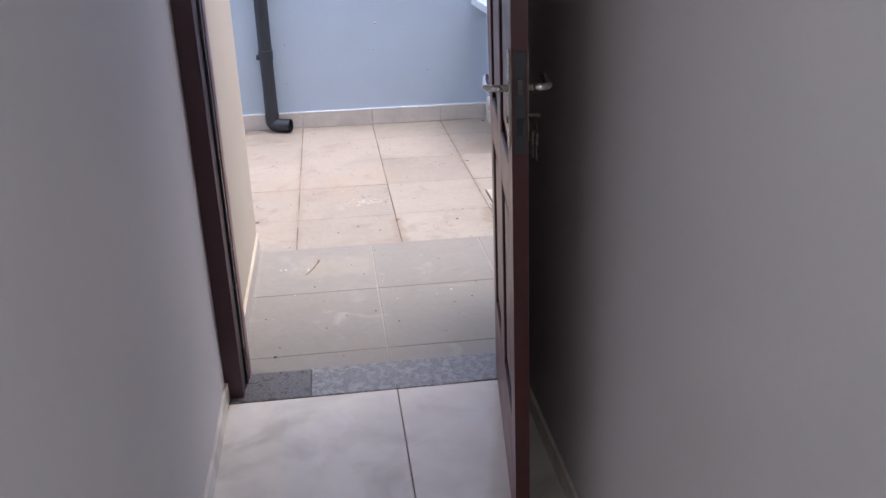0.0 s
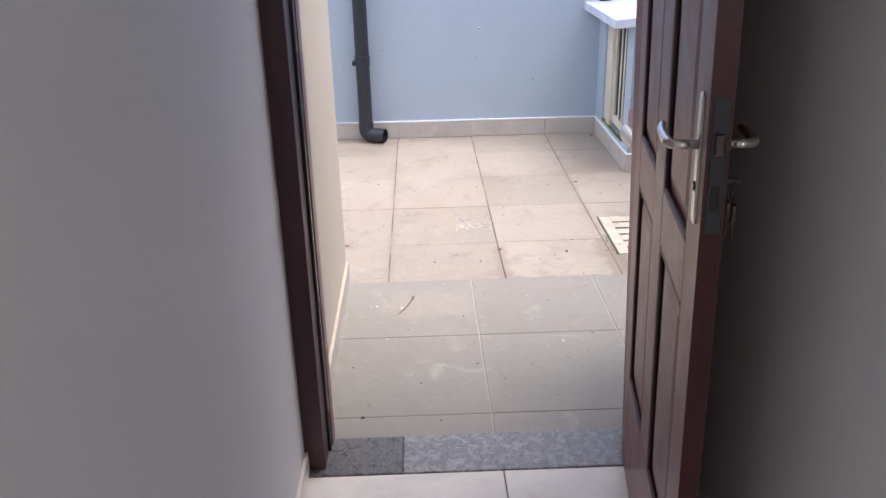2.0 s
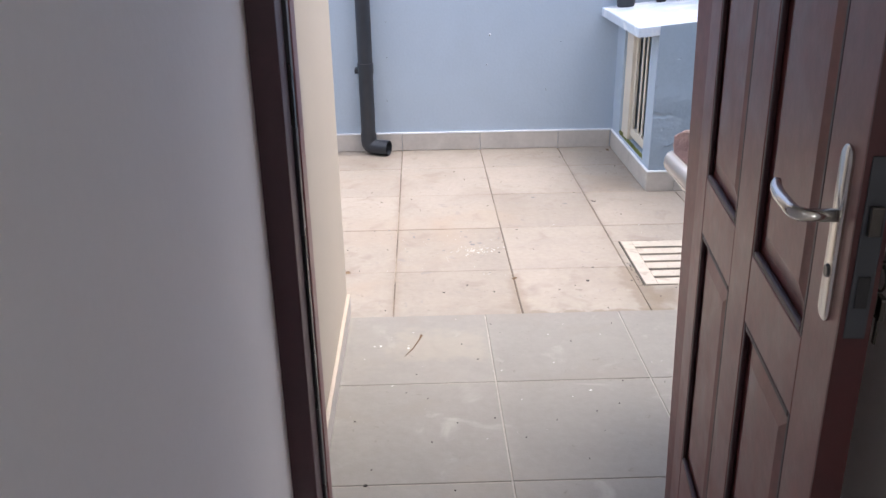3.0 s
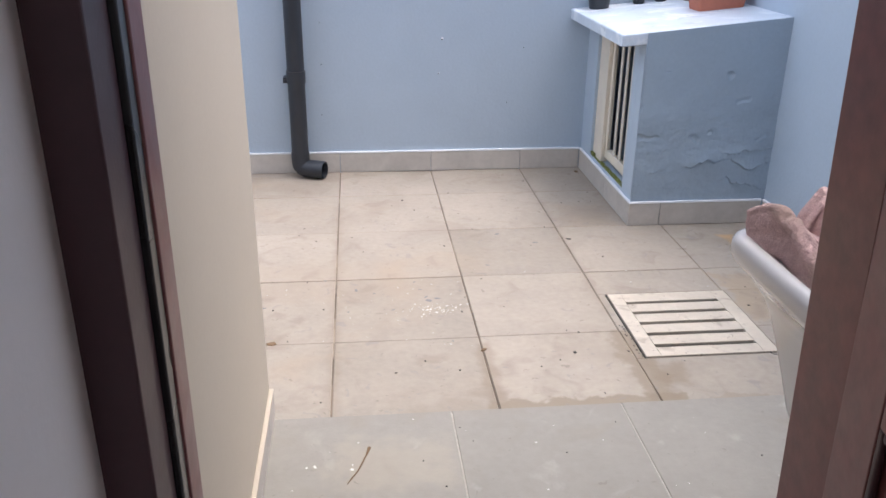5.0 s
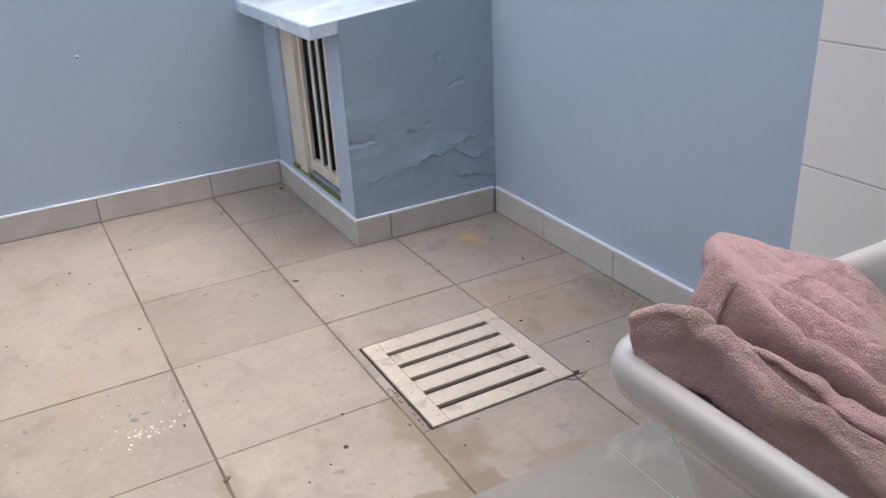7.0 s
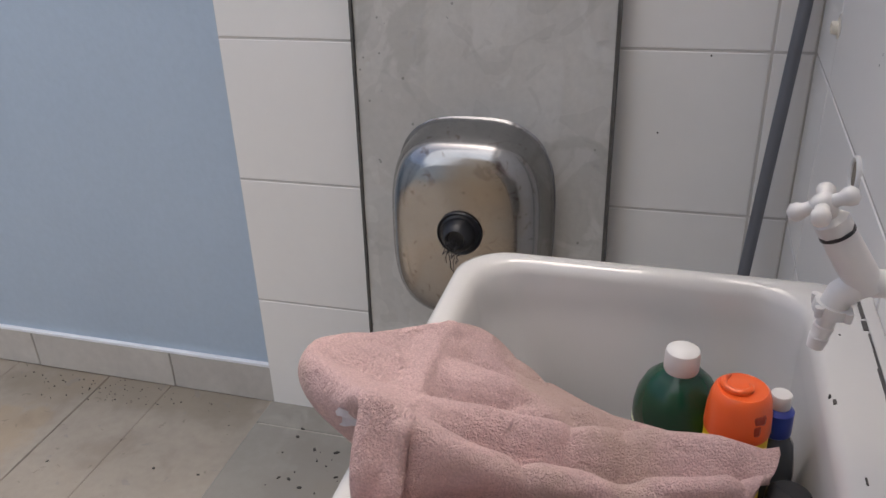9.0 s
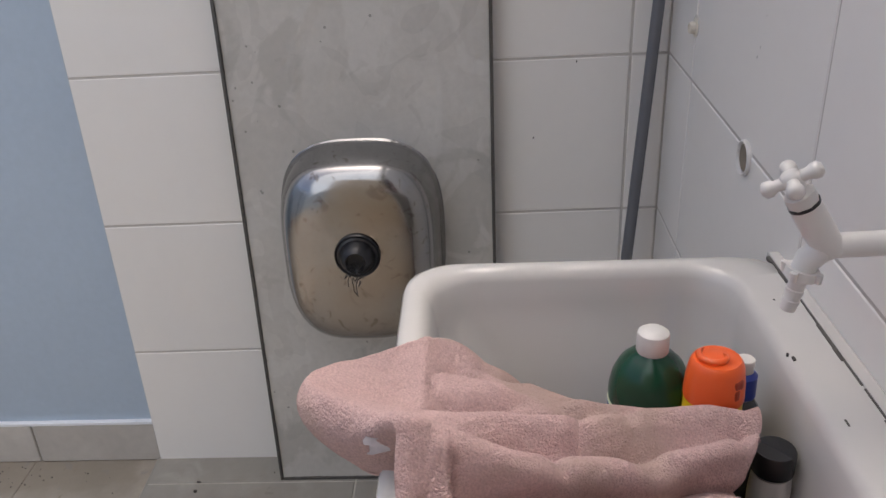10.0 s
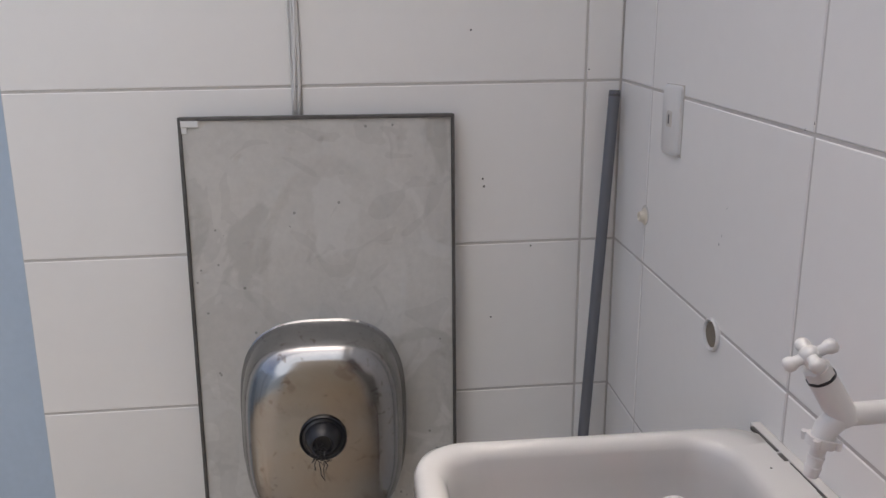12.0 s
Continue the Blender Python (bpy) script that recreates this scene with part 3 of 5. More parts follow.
def crumbled_face():
    """South face of the box: paint blistering and flaking in ragged bands."""
    bm = bmesh.new()
    nx, nz = 210, 320
    g = []
    for j in range(nz + 1):
        row = []
        for i in range(nx + 1):
            x, z = BX + (X_EAST - BX) * i / nx, -0.05 + (1.020 + lift(BX + (X_EAST - BX) * i / nx)) * j / nz
            bump_ = 0.006 * noise.fractal((x * 6, z * 8, 4.0), 0.9, 2.0, 5) * max(0.12, 1 - abs(z - 0.42) / 0.45)
            proud = 0.0
            for k, (z0, amp) in enumerate(((0.21, 0.008), (0.30, 0.017), (0.38, 0.007))):
                edge = z0 + 0.05 * noise.noise((x * 3.1, k * 7, 1.3)) + 0.035 * noise.noise((x * 9, k * 5, 0)) + 0.018 * noise.noise((x * 27, k, 3)) + 0.010 * noise.noise((x * 70, k, 5)) + 0.06 * (x - 1.7) * (k > 0)
                here = max(0.0, min(1.0, 0.12 + 1.9 * noise.noise((x * 5 + 3, k * 3, 9)) + 0.5 * (x - 1.7)))
                if z > edge:
                    proud += amp * here * math.exp(-(z - edge) / 0.05) * min(1, (z - edge) / 0.004 + 0.5)
            dents = -0.006 * max(0, noise.noise((x * 16, z * 16, 8.0)) - 0.42) * 5 * (0.3 < z < 0.8)
            lip, inner, lumps = proud, 0.0, bump_
            row.append(bm.verts.new((x, BY - lip - inner - lumps - dents, z)))
        g.append(row)
    for j in range(nz):
        for i in range(nx):
            bm.faces.new((g[j][i], g[j][i + 1], g[j + 1][i + 1], g[j + 1][i]))
    return bm


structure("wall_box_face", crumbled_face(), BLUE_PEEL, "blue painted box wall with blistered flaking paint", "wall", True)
G0, G1, GZ0, GZ1 = 5.745, 6.385, 0.150, 0.925
bm = merge(slab(BX, X_EAST, BY + 0.012, BY + 0.10, -0.1, 0.927), slab(BX, BX + 0.09, BY + 0.101, G0, -0.1, 0.9285), slab(BX, BX + 0.09, G1, Y_NORTH, -0.1, 0.9285), slab(BX, BX + 0.09, G0, G1, -0.1, GZ0))
structure("wall_box", bm, BLUE, "blue masonry box with an opening for a small gate", "wall")
structure("box_floor", slab(BX + 0.091, X_EAST, BY + 0.101, Y_NORTH, -0.1, 0.02), DARK, "inside of the masonry box, painted black for shade", "floor")
top_bm = slab(1.222, X_EAST - 0.001, BY + 0.006, Y_NORTH - 0.001, 0.915, 0.975, 0.008, 3)
for v in top_bm.verts:
    v.co.z += lift(v.co.x)
top = tagged(part("slab_top", top_bm, SLAB), "pale blue painted concrete slab over the box", "slab", kind="structure")
gate = empty("metal_gate", "small beige metal gate with vertical bars, closed", "gate", (BX + 0.05, 6.0, GZ0))
gx = BX + 0.035
keep(part("hinge_board", slab(gx - 0.02, gx + 0.02, 6.215, G1 - 0.002, GZ0 + 0.001, GZ1, 0.002), GATE), gate)
keep(part("gate_frame", merge(slab(gx, gx + 0.02, 6.178, 6.212, GZ0 + 0.03, GZ1, 0.003), slab(gx, gx + 0.02, G0 + 0.003, G0 + 0.05, GZ0 + 0.03, GZ1, 0.003), slab(gx, gx + 0.03, G0 + 0.051, 6.1775, GZ0 + 0.03, GZ0 + 0.085, 0.003), slab(gx, gx + 0.03, G0 + 0.051, 6.1775, GZ1 - 0.05, GZ1, 0.003)), GATE), gate)
for k in range(3):
    y = G0 + 0.105 + k * 0.098
    keep(part("bar", slab(gx + 0.006, gx + 0.014, y, y + 0.032, GZ0 + 0.085, GZ1 - 0.05, 0.002), GATE), gate)
for z in (GZ0 + 0.12, GZ1 - 0.12):
    keep(part("hinge", tube([(gx - 0.006, 6.2135, z - 0.035), (gx - 0.006, 6.2135, z + 0.035)], 0.007, 10), GATE), gate)
bm = bmesh.new()
rng = random.Random(4)
for k in range(900):
    y = rng.uniform(G0 + 0.005, G1 - 0.005)
    bmesh.ops.create_icosphere(bm, subdivisions=1, radius=rng.uniform(0.0015, 0.0045), matrix=Matrix.Translation((BX + rng.uniform(0.002, 0.03), y, GZ0 + rng.uniform(0.0, 0.003))) @ Matrix.Diagonal((1, 1.4, 0.6, 1)))
for k in range(140):
    bmesh.ops.create_icosphere(bm, subdivisions=1, radius=rng.uniform(0.002, 0.005), matrix=Matrix.Translation((BX + rng.uniform(0.0, 0.02), rng.uniform(G1 - 0.07, G1 - 0.005), GZ0 + rng.uniform(0.0, 0.02))))
tagged(part("moss", bm, MOSS, None, "", True), "yellow-green moss on the gate's sill", "moss", kind="stuff")


def pot(name, label, cat, x, y, r0, r1, h, material, rim=0.008):
    z = 0.975 + lift(x - r0)
    p = empty(name, label, cat, (x, y, z))
    keep(part("pot", moved(lathe([(r0 * 0.9, 0), (r0, 0.004), (r1, h - 0.02), (r1 + rim, h - 0.018), (r1 + rim, h), (r1 - 0.004, h), (r1 - 0.01, h - 0.025), (0.002, h - 0.03)], 28), Matrix.Translation((x, y, z))), material, None, "", 35), p)
    keep(part("soil", moved(lathe([(r1 - 0.011, h - 0.034), (r1 - 0.011, h - 0.026)], 20), Matrix.Translation((x, y, z))), SOIL), p)
    return p


pot("flower_pot", "dark grey plastic flower pot on the slab", "flower pot", 1.36, 6.50, 0.055, 0.075, 0.15, PVC_DARK)
pot("flower_pot", "small dark flower pot on the slab", "flower pot", 1.60, 6.52, 0.032, 0.042, 0.09, PVC_DARK)
pot("flower_pot", "small dark flower pot on the slab", "flower pot", 1.73, 6.52, 0.032, 0.042, 0.09, PVC_DARK)
pot("plant_saucer", "shallow yellowish saucer with a small pot on the slab", "saucer", 1.90, 6.45, 0.06, 0.07, 0.04, LEAFY)
planter = empty("planter", "terracotta coloured rectangular planter on the slab", "planter", (1.88, 6.08, 0.975 + lift(1.76)))
PZ = Matrix.Translation((0, 0, lift(1.76)))
keep(part("trough", moved(loft([(0.975, 1.76, 2.0, 6.0, 6.16, 0.02), (1.10, 1.74, 2.02, 5.985, 6.175, 0.02), (1.10, 1.73, 2.03, 5.975, 6.185, 0.02), (1.12, 1.73, 2.03, 5.975, 6.185, 0.02), (1.12, 1.745, 2.015, 5.99, 6.17, 0.015), (1.09, 1.75, 2.01, 5.995, 6.165, 0.015)]), PZ), TERRA, None, "", 35), planter)
keep(part("soil", moved(slab(1.752, 2.008, 5.997, 6.163, 1.085, 1.094), PZ), SOIL), planter)

# downpipe
pipe = empty("downpipe", "dark grey painted plastic downpipe with an elbow at its foot", "pipe", (-0.43, 6.525, 0))
PX, PY, PR = -0.395, 6.522, 0.050
keep(part("pipe", tube([(PX, PY, 0.11), (PX, PY, 2.15)], PR, 28), PVC_DARK, None, "", 40), pipe)
keep(part("sleeve", tube([(PX, PY, 0.57), (PX, PY, 0.571), (PX, PY, 0.64), (PX, PY, 0.641)], [PR, PR + 0.005, PR + 0.005, PR], 28), PVC_DARK, None, "", 40), pipe)
elb = [(PX, PY, 0.155), (PX, PY, 0.10), (PX + 0.002, PY - 0.001, 0.078), (PX + 0.012, PY - 0.004, 0.064), (PX + 0.028, PY - 0.011, 0.057), (PX + 0.06, PY - 0.024, 0.056), (PX + 0.142, PY - 0.056, 0.056)]
inner = [Vector(elb[-1]), Vector(elb[-1]) + (Vector(elb[-2]) - Vector(elb[-1])) * 0.6]
keep(part("elbow", merge(tube(elb, [PR + 0.004, PR + 0.004, PR + 0.004, PR + 0.004, PR + 0.003, PR + 0.003, PR + 0.002], 28, False), tube(inner, PR - 0.004, 28, False)), PVC_DARK, None, "", 50), pipe)
keep(part("elbow_inside", tube([inner[1], inner[1] + (inner[1] - inner[0]) * 0.02], PR - 0.002, 20), DARK), pipe)
keep(part("clamp", merge(slab(PX - 0.075, PX - 0.05, PY - 0.008, PY + 0.075, 0.57, 0.60, 0.002), moved(lathe([(0.009, 0), (0.009, 0.008), (0.004, 0.012)], 6), Matrix.Translation((PX - 0.064, PY - 0.01, 0.585)) @ Matrix.Rotation(radians(90), 4, "X"))), PVC_DARK, None, "small dark pipe clamp with a screw"), pipe)

# drain cover
cover = empty("drain_cover", "beige plastic floor drain cover with five slots", "drain cover", ((GR[0] + GR[1]) / 2, (GR[2] + GR[3]) / 2, 0))
a, b, c, d = GR[0] + 0.009, GR[1] - 0.009, GR[2] + 0.009, GR[3] - 0.009
slots = [4.323 + 0.0908 * k for k in range(5)]
for u, v in ((a, 1.057), (1.457, b)):
    keep(part("rim", slab(u, v, c, d, -0.012, 0.003, 0.002), GRATE), cover)
ys = [c] + [v for s in slots for v in (s - 0.0115, s + 0.0115)] + [d]
for k in range(0, len(ys), 2):
    keep(part("slat", slab(1.0575, 1.4565, ys[k], ys[k + 1], -0.012, 0.003, 0.002), GRATE), cover)
# Shallow black fill that paints the shade of the gap round the cover.
structure("drain_gap", merge(slab(GR[0] + 0.0002, a - 0.0002, GR[2], GR[3], -0.03, -0.007), slab(b + 0.0002, GR[1], GR[2], GR[3], -0.03, -0.007), slab(a, b, GR[2] + 0.0002, c - 0.0002, -0.03, -0.007), slab(a, b, d + 0.0002, GR[3], -0.03, -0.007)), DARK, "black fill painting the shade in the gap round the drain cover", "drain")
structure("drain_walls", merge(slab(GR[0] - 0.01, GR[0], GR[2], GR[3], -0.2, -0.011), slab(GR[1], GR[1] + 0.01, GR[2], GR[3], -0.2, -0.011), slab(GR[0], GR[1], GR[2] - 0.01, GR[2], -0.2, -0.011), slab(GR[0], GR[1], GR[3], GR[3] + 0.01, -0.2, -0.011)), DARK, "sides of the drain pit, painted black for shade", "drain")

# ---- laundry corner ----
tank = empty("laundry_tank", "white ceramic laundry tank with rounded rim on the tiled wall", "laundry tank", (0.98, 2.8, 0.46))
TX0, TX1, TY0, TY1, UP = 0.672, 1.298, 2.632, 3.125, 0.014
ex = (TX0 + TX1) / 2
basin = loft([
    (0.561, ex - 0.150, ex + 0.150, TY0, 3.000, 0.030), (0.566, ex - 0.165, ex + 0.165, TY0, 3.010, 0.035), (0.610, ex - 0.185, ex + 0.185, TY0, 3.020, 0.045), (0.700, ex - 0.208, ex + 0.208, TY0, 3.035, 0.050), (0.760, ex - 0.226, ex + 0.226, TY0, 3.045, 0.055), (0.820, ex - 0.244, ex + 0.244, TY0, 3.058, 0.058), (0.850, ex - 0.257, ex + 0.257, TY0, 3.070, 0.058), (0.875, ex - 0.274, ex + 0.274, TY0, 3.087, 0.060), (0.895, ex - 0.292, ex + 0.292, TY0, 3.106, 0.064), (0.912, ex - 0.307, ex + 0.307, TY0, 3.120, 0.067),
    (0.925, TX0, TX1, TY0, TY1, 0.068), (0.945, TX0 + 0.001, TX1 - 0.001, TY0, TY1 - 0.001, 0.068),
    (0.956, TX0 + 0.006, TX1 - 0.006, TY0, TY1 - 0.006, 0.065), (0.960, TX0 + 0.014, TX1 - 0.014, TY0 + 0.002, TY1 - 0.014, 0.06),
    (0.960, TX0 + 0.026, TX1 - 0.026, TY0 + 0.062, TY1 - 0.026, 0.06), (0.956, TX0 + 0.034, TX1 - 0.034, TY0 + 0.069, TY1 - 0.034, 0.06), (0.945, ex - 0.273, ex + 0.273, TY0 + 0.074, TY1 - 0.040, 0.060), (0.915, ex - 0.268, ex + 0.268, TY0 + 0.077, TY1 - 0.046, 0.060), (0.885, ex - 0.256, ex + 0.256, TY0 + 0.079, TY1 - 0.052, 0.060), (0.850, ex - 0.240, ex + 0.240, TY0 + 0.081, TY1 - 0.072, 0.060), (0.790, ex - 0.215, ex + 0.215, TY0 + 0.084, TY1 - 0.088, 0.060), (0.745, ex - 0.198, ex + 0.198, TY0 + 0.090, TY1 - 0.102, 0.060), (0.722, ex - 0.180, ex + 0.180, TY0 + 0.100, TY1 - 0.118, 0.060), (0.707, ex - 0.155, ex + 0.155, TY0 + 0.116, TY1 - 0.140, 0.055), (0.701, ex - 0.125, ex + 0.125, TY0 + 0.135, TY1 - 0.165, 0.050), (0.700, ex - 0.090, ex + 0.090, TY0 + 0.165, TY1 - 0.200, 0.030)], n=10)
moved(basin, Matrix.Translation((0, 0, UP)))
keep(part("basin", basin, CERAMIC, None, "", 50), tank)
keep(part("sealant", slab(TX0 + 0.004, TX1 - 0.004, TY0 - 0.002, TY0 + 0.013, 0.966, 0.9765, 0.002), CERAMIC, None, "lumpy white sealant along the wall"), tank)
rng = random.Random(8)
seam = []
xq = TX0 + 0.01
while xq < TX1 - 0.03:
    w = rng.uniform(0.012, 0.05)
    seam.append(slab(xq, xq + w, TY0 + 0.0125, TY0 + rng.uniform(0.0145, 0.0185), 0.970, 0.9752, 0.0004))
    xq += w + rng.choice((0.0, 0.001, 0.006))
keep(part("seam", merge(*seam), EDGE_METAL, None, "dirty dark seam beside the sealant"), tank)
for x, y, w, h in ((1.045, 2.694, 0.007, 0.003), (1.056, 2.698, 0.003, 0.002), (0.935, 2.683, 0.010, 0.002), (1.17, 2.675, 0.003, 0.002)):
    keep(part("enamel_chip", slab(x, x + w, y, y + h, 0.970, 0.9746, 0.0003), GRIT), tank)


# towel thrown over the tank
def spline(pts, q):
    f = q * (len(pts) - 1)
    i = min(int(f), len(pts) - 2)
    t = f - i
    p0, p1, p2, p3 = (Vector(pts[max(0, min(len(pts) - 1, k))]) for k in (i - 1, i, i + 1, i + 2))
    return 0.5 * (2 * p1 + (p2 - p0) * t + (2 * p0 - 5 * p1 + 4 * p2 - p3) * t * t + (3 * p1 - p0 - 3 * p2 + p3) * t ** 3)


def cloth(rows):
    bm = bmesh.new()
    g = [[bm.verts.new(p) for p in row] for row in rows]
    for r0, r1 in zip(g, g[1:]):
        for a, b, c, d in zip(r0, r0[1:], r1[1:], r1):
            bm.faces.new((a, b, c, d))
    return bm


def crease(p, s):
    """Small crumples that follow the cloth."""
    return 0.004 * noise.noise((p.x * 19, p.y * 13, 1)) + 0.002 * noise.noise((p.x * 45, p.y * 36, 5)) - 0.009 * max(0, 1 - abs(noise.noise((p.x * 12 + p.y * 6, p.y * 7 - p.x * 9, 3))) * 6) * min(1, s * 5)


def ridge(q, at, width):
    return math.exp(-((q - at) / width) ** 2)


def main_sheet():
    """From a sharp crest eastwards; its head hangs over the rim as a rolled nose, its foot lies in the tank."""
    head = [(0.812, 3.085, 0.975), (0.828, 3.088, 1.020), (0.850, 3.090, 1.058), (0.900, 3.135, 1.030), (0.955, 3.192, 1.022), (1.03, 3.15, 0.998), (1.105, 3.06, 0.968), (1.14, 3.01, 0.885)]
    foot = [(0.925, 2.80, 0.890), (0.918, 2.785, 0.930), (0.940, 2.765, 0.958), (0.962, 2.755, 0.945), (0.990, 2.745, 0.957), (1.01, 2.75, 0.935), (1.03, 2.77, 0.915), (1.05, 2.79, 0.84)]
    nq, ns, nh = 170, 130, 16
    rows = []
    for j in range(-nh, ns + 1):
        row = []
        for i in range(nq + 1):
            q, s = i / nq, max(0, j / ns)
            p = spline(head, q).lerp(spline(foot, q), s)
            bow = math.sin(math.pi * min(1, s))
            p.x += 0.010 * noise.noise((s * 3, q * 6, 2)) - 0.020 * bow * ridge(q, 0.25, 0.18)
            p.z += bow * (-0.012 - 0.022 * min(1, q * 1.6)) + 0.024 * bow * (ridge(q, 0.44 + 0.10 * s, 0.055) + 0.9 * ridge(q, 0.68 + 0.08 * s, 0.06) - 0.9 * ridge(q, 0.35 + 0.06 * s, 0.045) - 0.9 * ridge(q, 0.56 + 0.06 * s, 0.05))
            p.z += 0.005 * ridge(s, 0.86, 0.10) * ridge(q, 0.62, 0.22) - 0.012 * ridge(q, 0.85, 0.2) * s
            p.z += crease(p, s)
            if j < 0:
                c = -j / nh
                p += Vector((-0.02 * c * ridge(q, 0.55, 0.2), -0.034 * c * c + 0.015 * math.sin(math.pi * c), (-0.058 * c - 0.012 * math.sin(q * 17) * c) * max(0.2, min(1, (q - 0.15) * 3))))
            if j >= 0 and p.y > 2.98 and p.x < 1.12:
                p.z = max(p.z, 0.985 - 1.1 * max(0, 3.085 - p.y))
            row.append(p)
        rows.append(row)
    hem = [p + Vector((0, 0.001, -0.001)) for p in rows[0][70:150]]
    edge = [r[0] + Vector((-0.002, 0, 0.001)) for r in rows[nh::4]]
    return cloth(rows), hem, edge, rows[nh - 9][62].copy()


def fold(start, end, tall0, tall1, wide0, wide1, seed, flare=0.0):
    """A doubled-over fold standing on edge: an open arch swept from its rounded head to its foot."""
    rows = []
    ns, nu = 90, 48
    for j in range(ns + 1):
        s = j / ns
        c = Vector(start).lerp(Vector(end), s)
        c.x += 0.014 * math.sin(s * 3.0) + 0.012 * noise.noise((s * 3, seed, 0))
        c.z += 0.014 * math.sin(math.pi * s) * noise.noise((s * 3, 7, seed)) - 0.045 * max(0, 1 - s / 0.18) ** 2
        tall, wide = tall0 + (tall1 - tall0) * s, wide0 + (wide1 - wide0) * s
        row = []
        for k in range(nu + 1):
            u = -1 + 2 * k / nu
            arch = 1 - abs(u) ** 2.0
            wave = noise.noise((s * 4, u * 1.6, seed)) + 0.5 * noise.noise((s * 9, u * 4, seed + 2))
            x = wide * (u * (0.55 + 0.45 * abs(u)) + 0.45 * wave) + 0.006 * math.sin(8 * u + seed + 2 * s) * min(1, 0.25 + 2 * s)
            p = c + Vector((x - 0.012 * arch, flare * arch * (1 - s) ** 4 - 0.012 * (1 - arch), tall * (arch - 1)))
            p.z += crease(p, s) + 0.006 * wave
            row.append(p)
        rows.append(row)
    return cloth(rows), [p + Vector((0, 0.002, 0)) for p in rows[0]]


def under_sheet():
    """The layer beneath: over the rim between the folds and down into the tank, with a square corner."""
    rows = []
    for j in range(71):
        s = j / 70
        row = []
        for i in range(61):
            q = i / 60
            p = Vector((0.742 + 0.165 * q + 0.05 * s, 3.088 - 0.31 * s + 0.012 * q, 0.992 - 0.075 * min(1, s * 1.6) - 0.02 * math.sin(q * 5 + s * 3)))
            p.z += 1.2 * crease(p, s) + 0.014 * ridge(q, 0.3, 0.09) * (1 - s)
            row.append(p)
        rows.append(row)
    return cloth(rows), [p + Vector((0, 0.002, 0)) for p in rows[0]], [r[0] + Vector((-0.002, 0, 0.001)) for r in rows[:34]]


sheet, nose_hem, crest_hem, tag_at = main_sheet()
fold_a, hem_a = fold((0.722, 3.066, 1.064), (0.800, 2.725, 0.955), 0.095, 0.06, 0.026, 0.034, 1.0, 0.018)
fold_b, hem_b = fold((0.780, 3.070, 1.012), (0.872, 2.725, 0.930), 0.050, 0.05, 0.024, 0.030, 4.0, 0.014)
under, hem_u, side_u = under_sheet()
towel = tagged(part("towel", merge(sheet, fold_a, fold_b, under), TOWEL, None, "", True), "crumpled pink terry towel lying over the laundry tank", "towel")
th = towel.modifiers.new("thickness", "SOLIDIFY")
th.thickness, th.offset = 0.007, 0.0
for line in (nose_hem[::2], crest_hem, hem_a, hem_b, side_u[::2]):
    part("hem", tube(line, 0.0032, 8), HEM, towel, "paler stitched hem", True)
tag = cloth([[tag_at + Vector((-0.003 - 0.002 * math.sin(2.2 * i + 1.4 * k), 0.003 * math.sin(1.3 * i) + 0.006 * (k - 1), 0.003 - 0.0035 * i)) for k in range(4)] for i in range(6)])
part("tag", tag, LABEL_TAG, towel, "small frayed white washing label", True)


def bottle(name, label, x, y, z, profile, material, cap_profile, cap_material, bands=()):
    o = empty(name, label, "bottle", (x, y, z))
    at = Matrix.Translation((x, y, z))
    keep(part("body", moved(lathe(profile, 36), at), material, None, "", 40), o)
    keep(part("cap", moved(lathe(cap_profile, 36), at), cap_material, None, "", 40), o)
    for n, r, z0, z1, m in bands:
        keep(part(n, moved(lathe([(r, z0), (r + 0.0008, z0 + 0.001), (r + 0.0008, z1 - 0.001), (r, z1)], 36), at), m, None, "", 40), o)
    return o


bottle("cleaner_bottle", "dark green plastic cleaner bottle with a white cap in the tank", 1.078, 2.838, 0.714,
       [(0.040, 0), (0.0445, 0.006), (0.0445, 0.190), (0.0455, 0.197), (0.0450, 0.209), (0.042, 0.224), (0.035, 0.239), (0.024, 0.250), (0.016, 0.255), (0.0145, 0.258)], GREEN_PL,
       [(0.0168, 0.254), (0.0178, 0.256), (0.0178, 0.273), (0.0168, 0.278), (0.012, 0.2815), (0.004, 0.2825)], WHITE_PL,
       [("label_edge", 0.0449, 0.187, 0.192, LABEL_LIGHT), ("label", 0.0448, 0.07, 0.187, LABEL_DARK)])
spray = bottle("spray_can", "yellow spray can with an orange cap in the tank", 1.03, 2.782, 0.714,
               [(0.028, 0), (0.0305, 0.004), (0.0305, 0.224), (0.030, 0.228)], YELLOW_PL,
               [(0.0312, 0.229), (0.0316, 0.232), (0.0308, 0.250), (0.0285, 0.266), (0.0262, 0.273), (0.0235, 0.2755), (0.0200, 0.2745), (0.012, 0.277), (0.003, 0.278)], ORANGE_PL)
swirl = [(1.03 + (0.021 - 0.0016 * k) * math.cos(0.5 + 0.5 * k), 2.782 + (0.021 - 0.0016 * k) * math.sin(0.5 + 0.5 * k), 0.990 + 0.0004 * k) for k in range(10)]
keep(part("button", tube(swirl, [0.001, 0.003, 0.0035, 0.0035, 0.0035, 0.0035, 0.0035, 0.003, 0.002, 0.001], 10), ORANGE_PL, None, "raised swirl on the cap", True), spray)
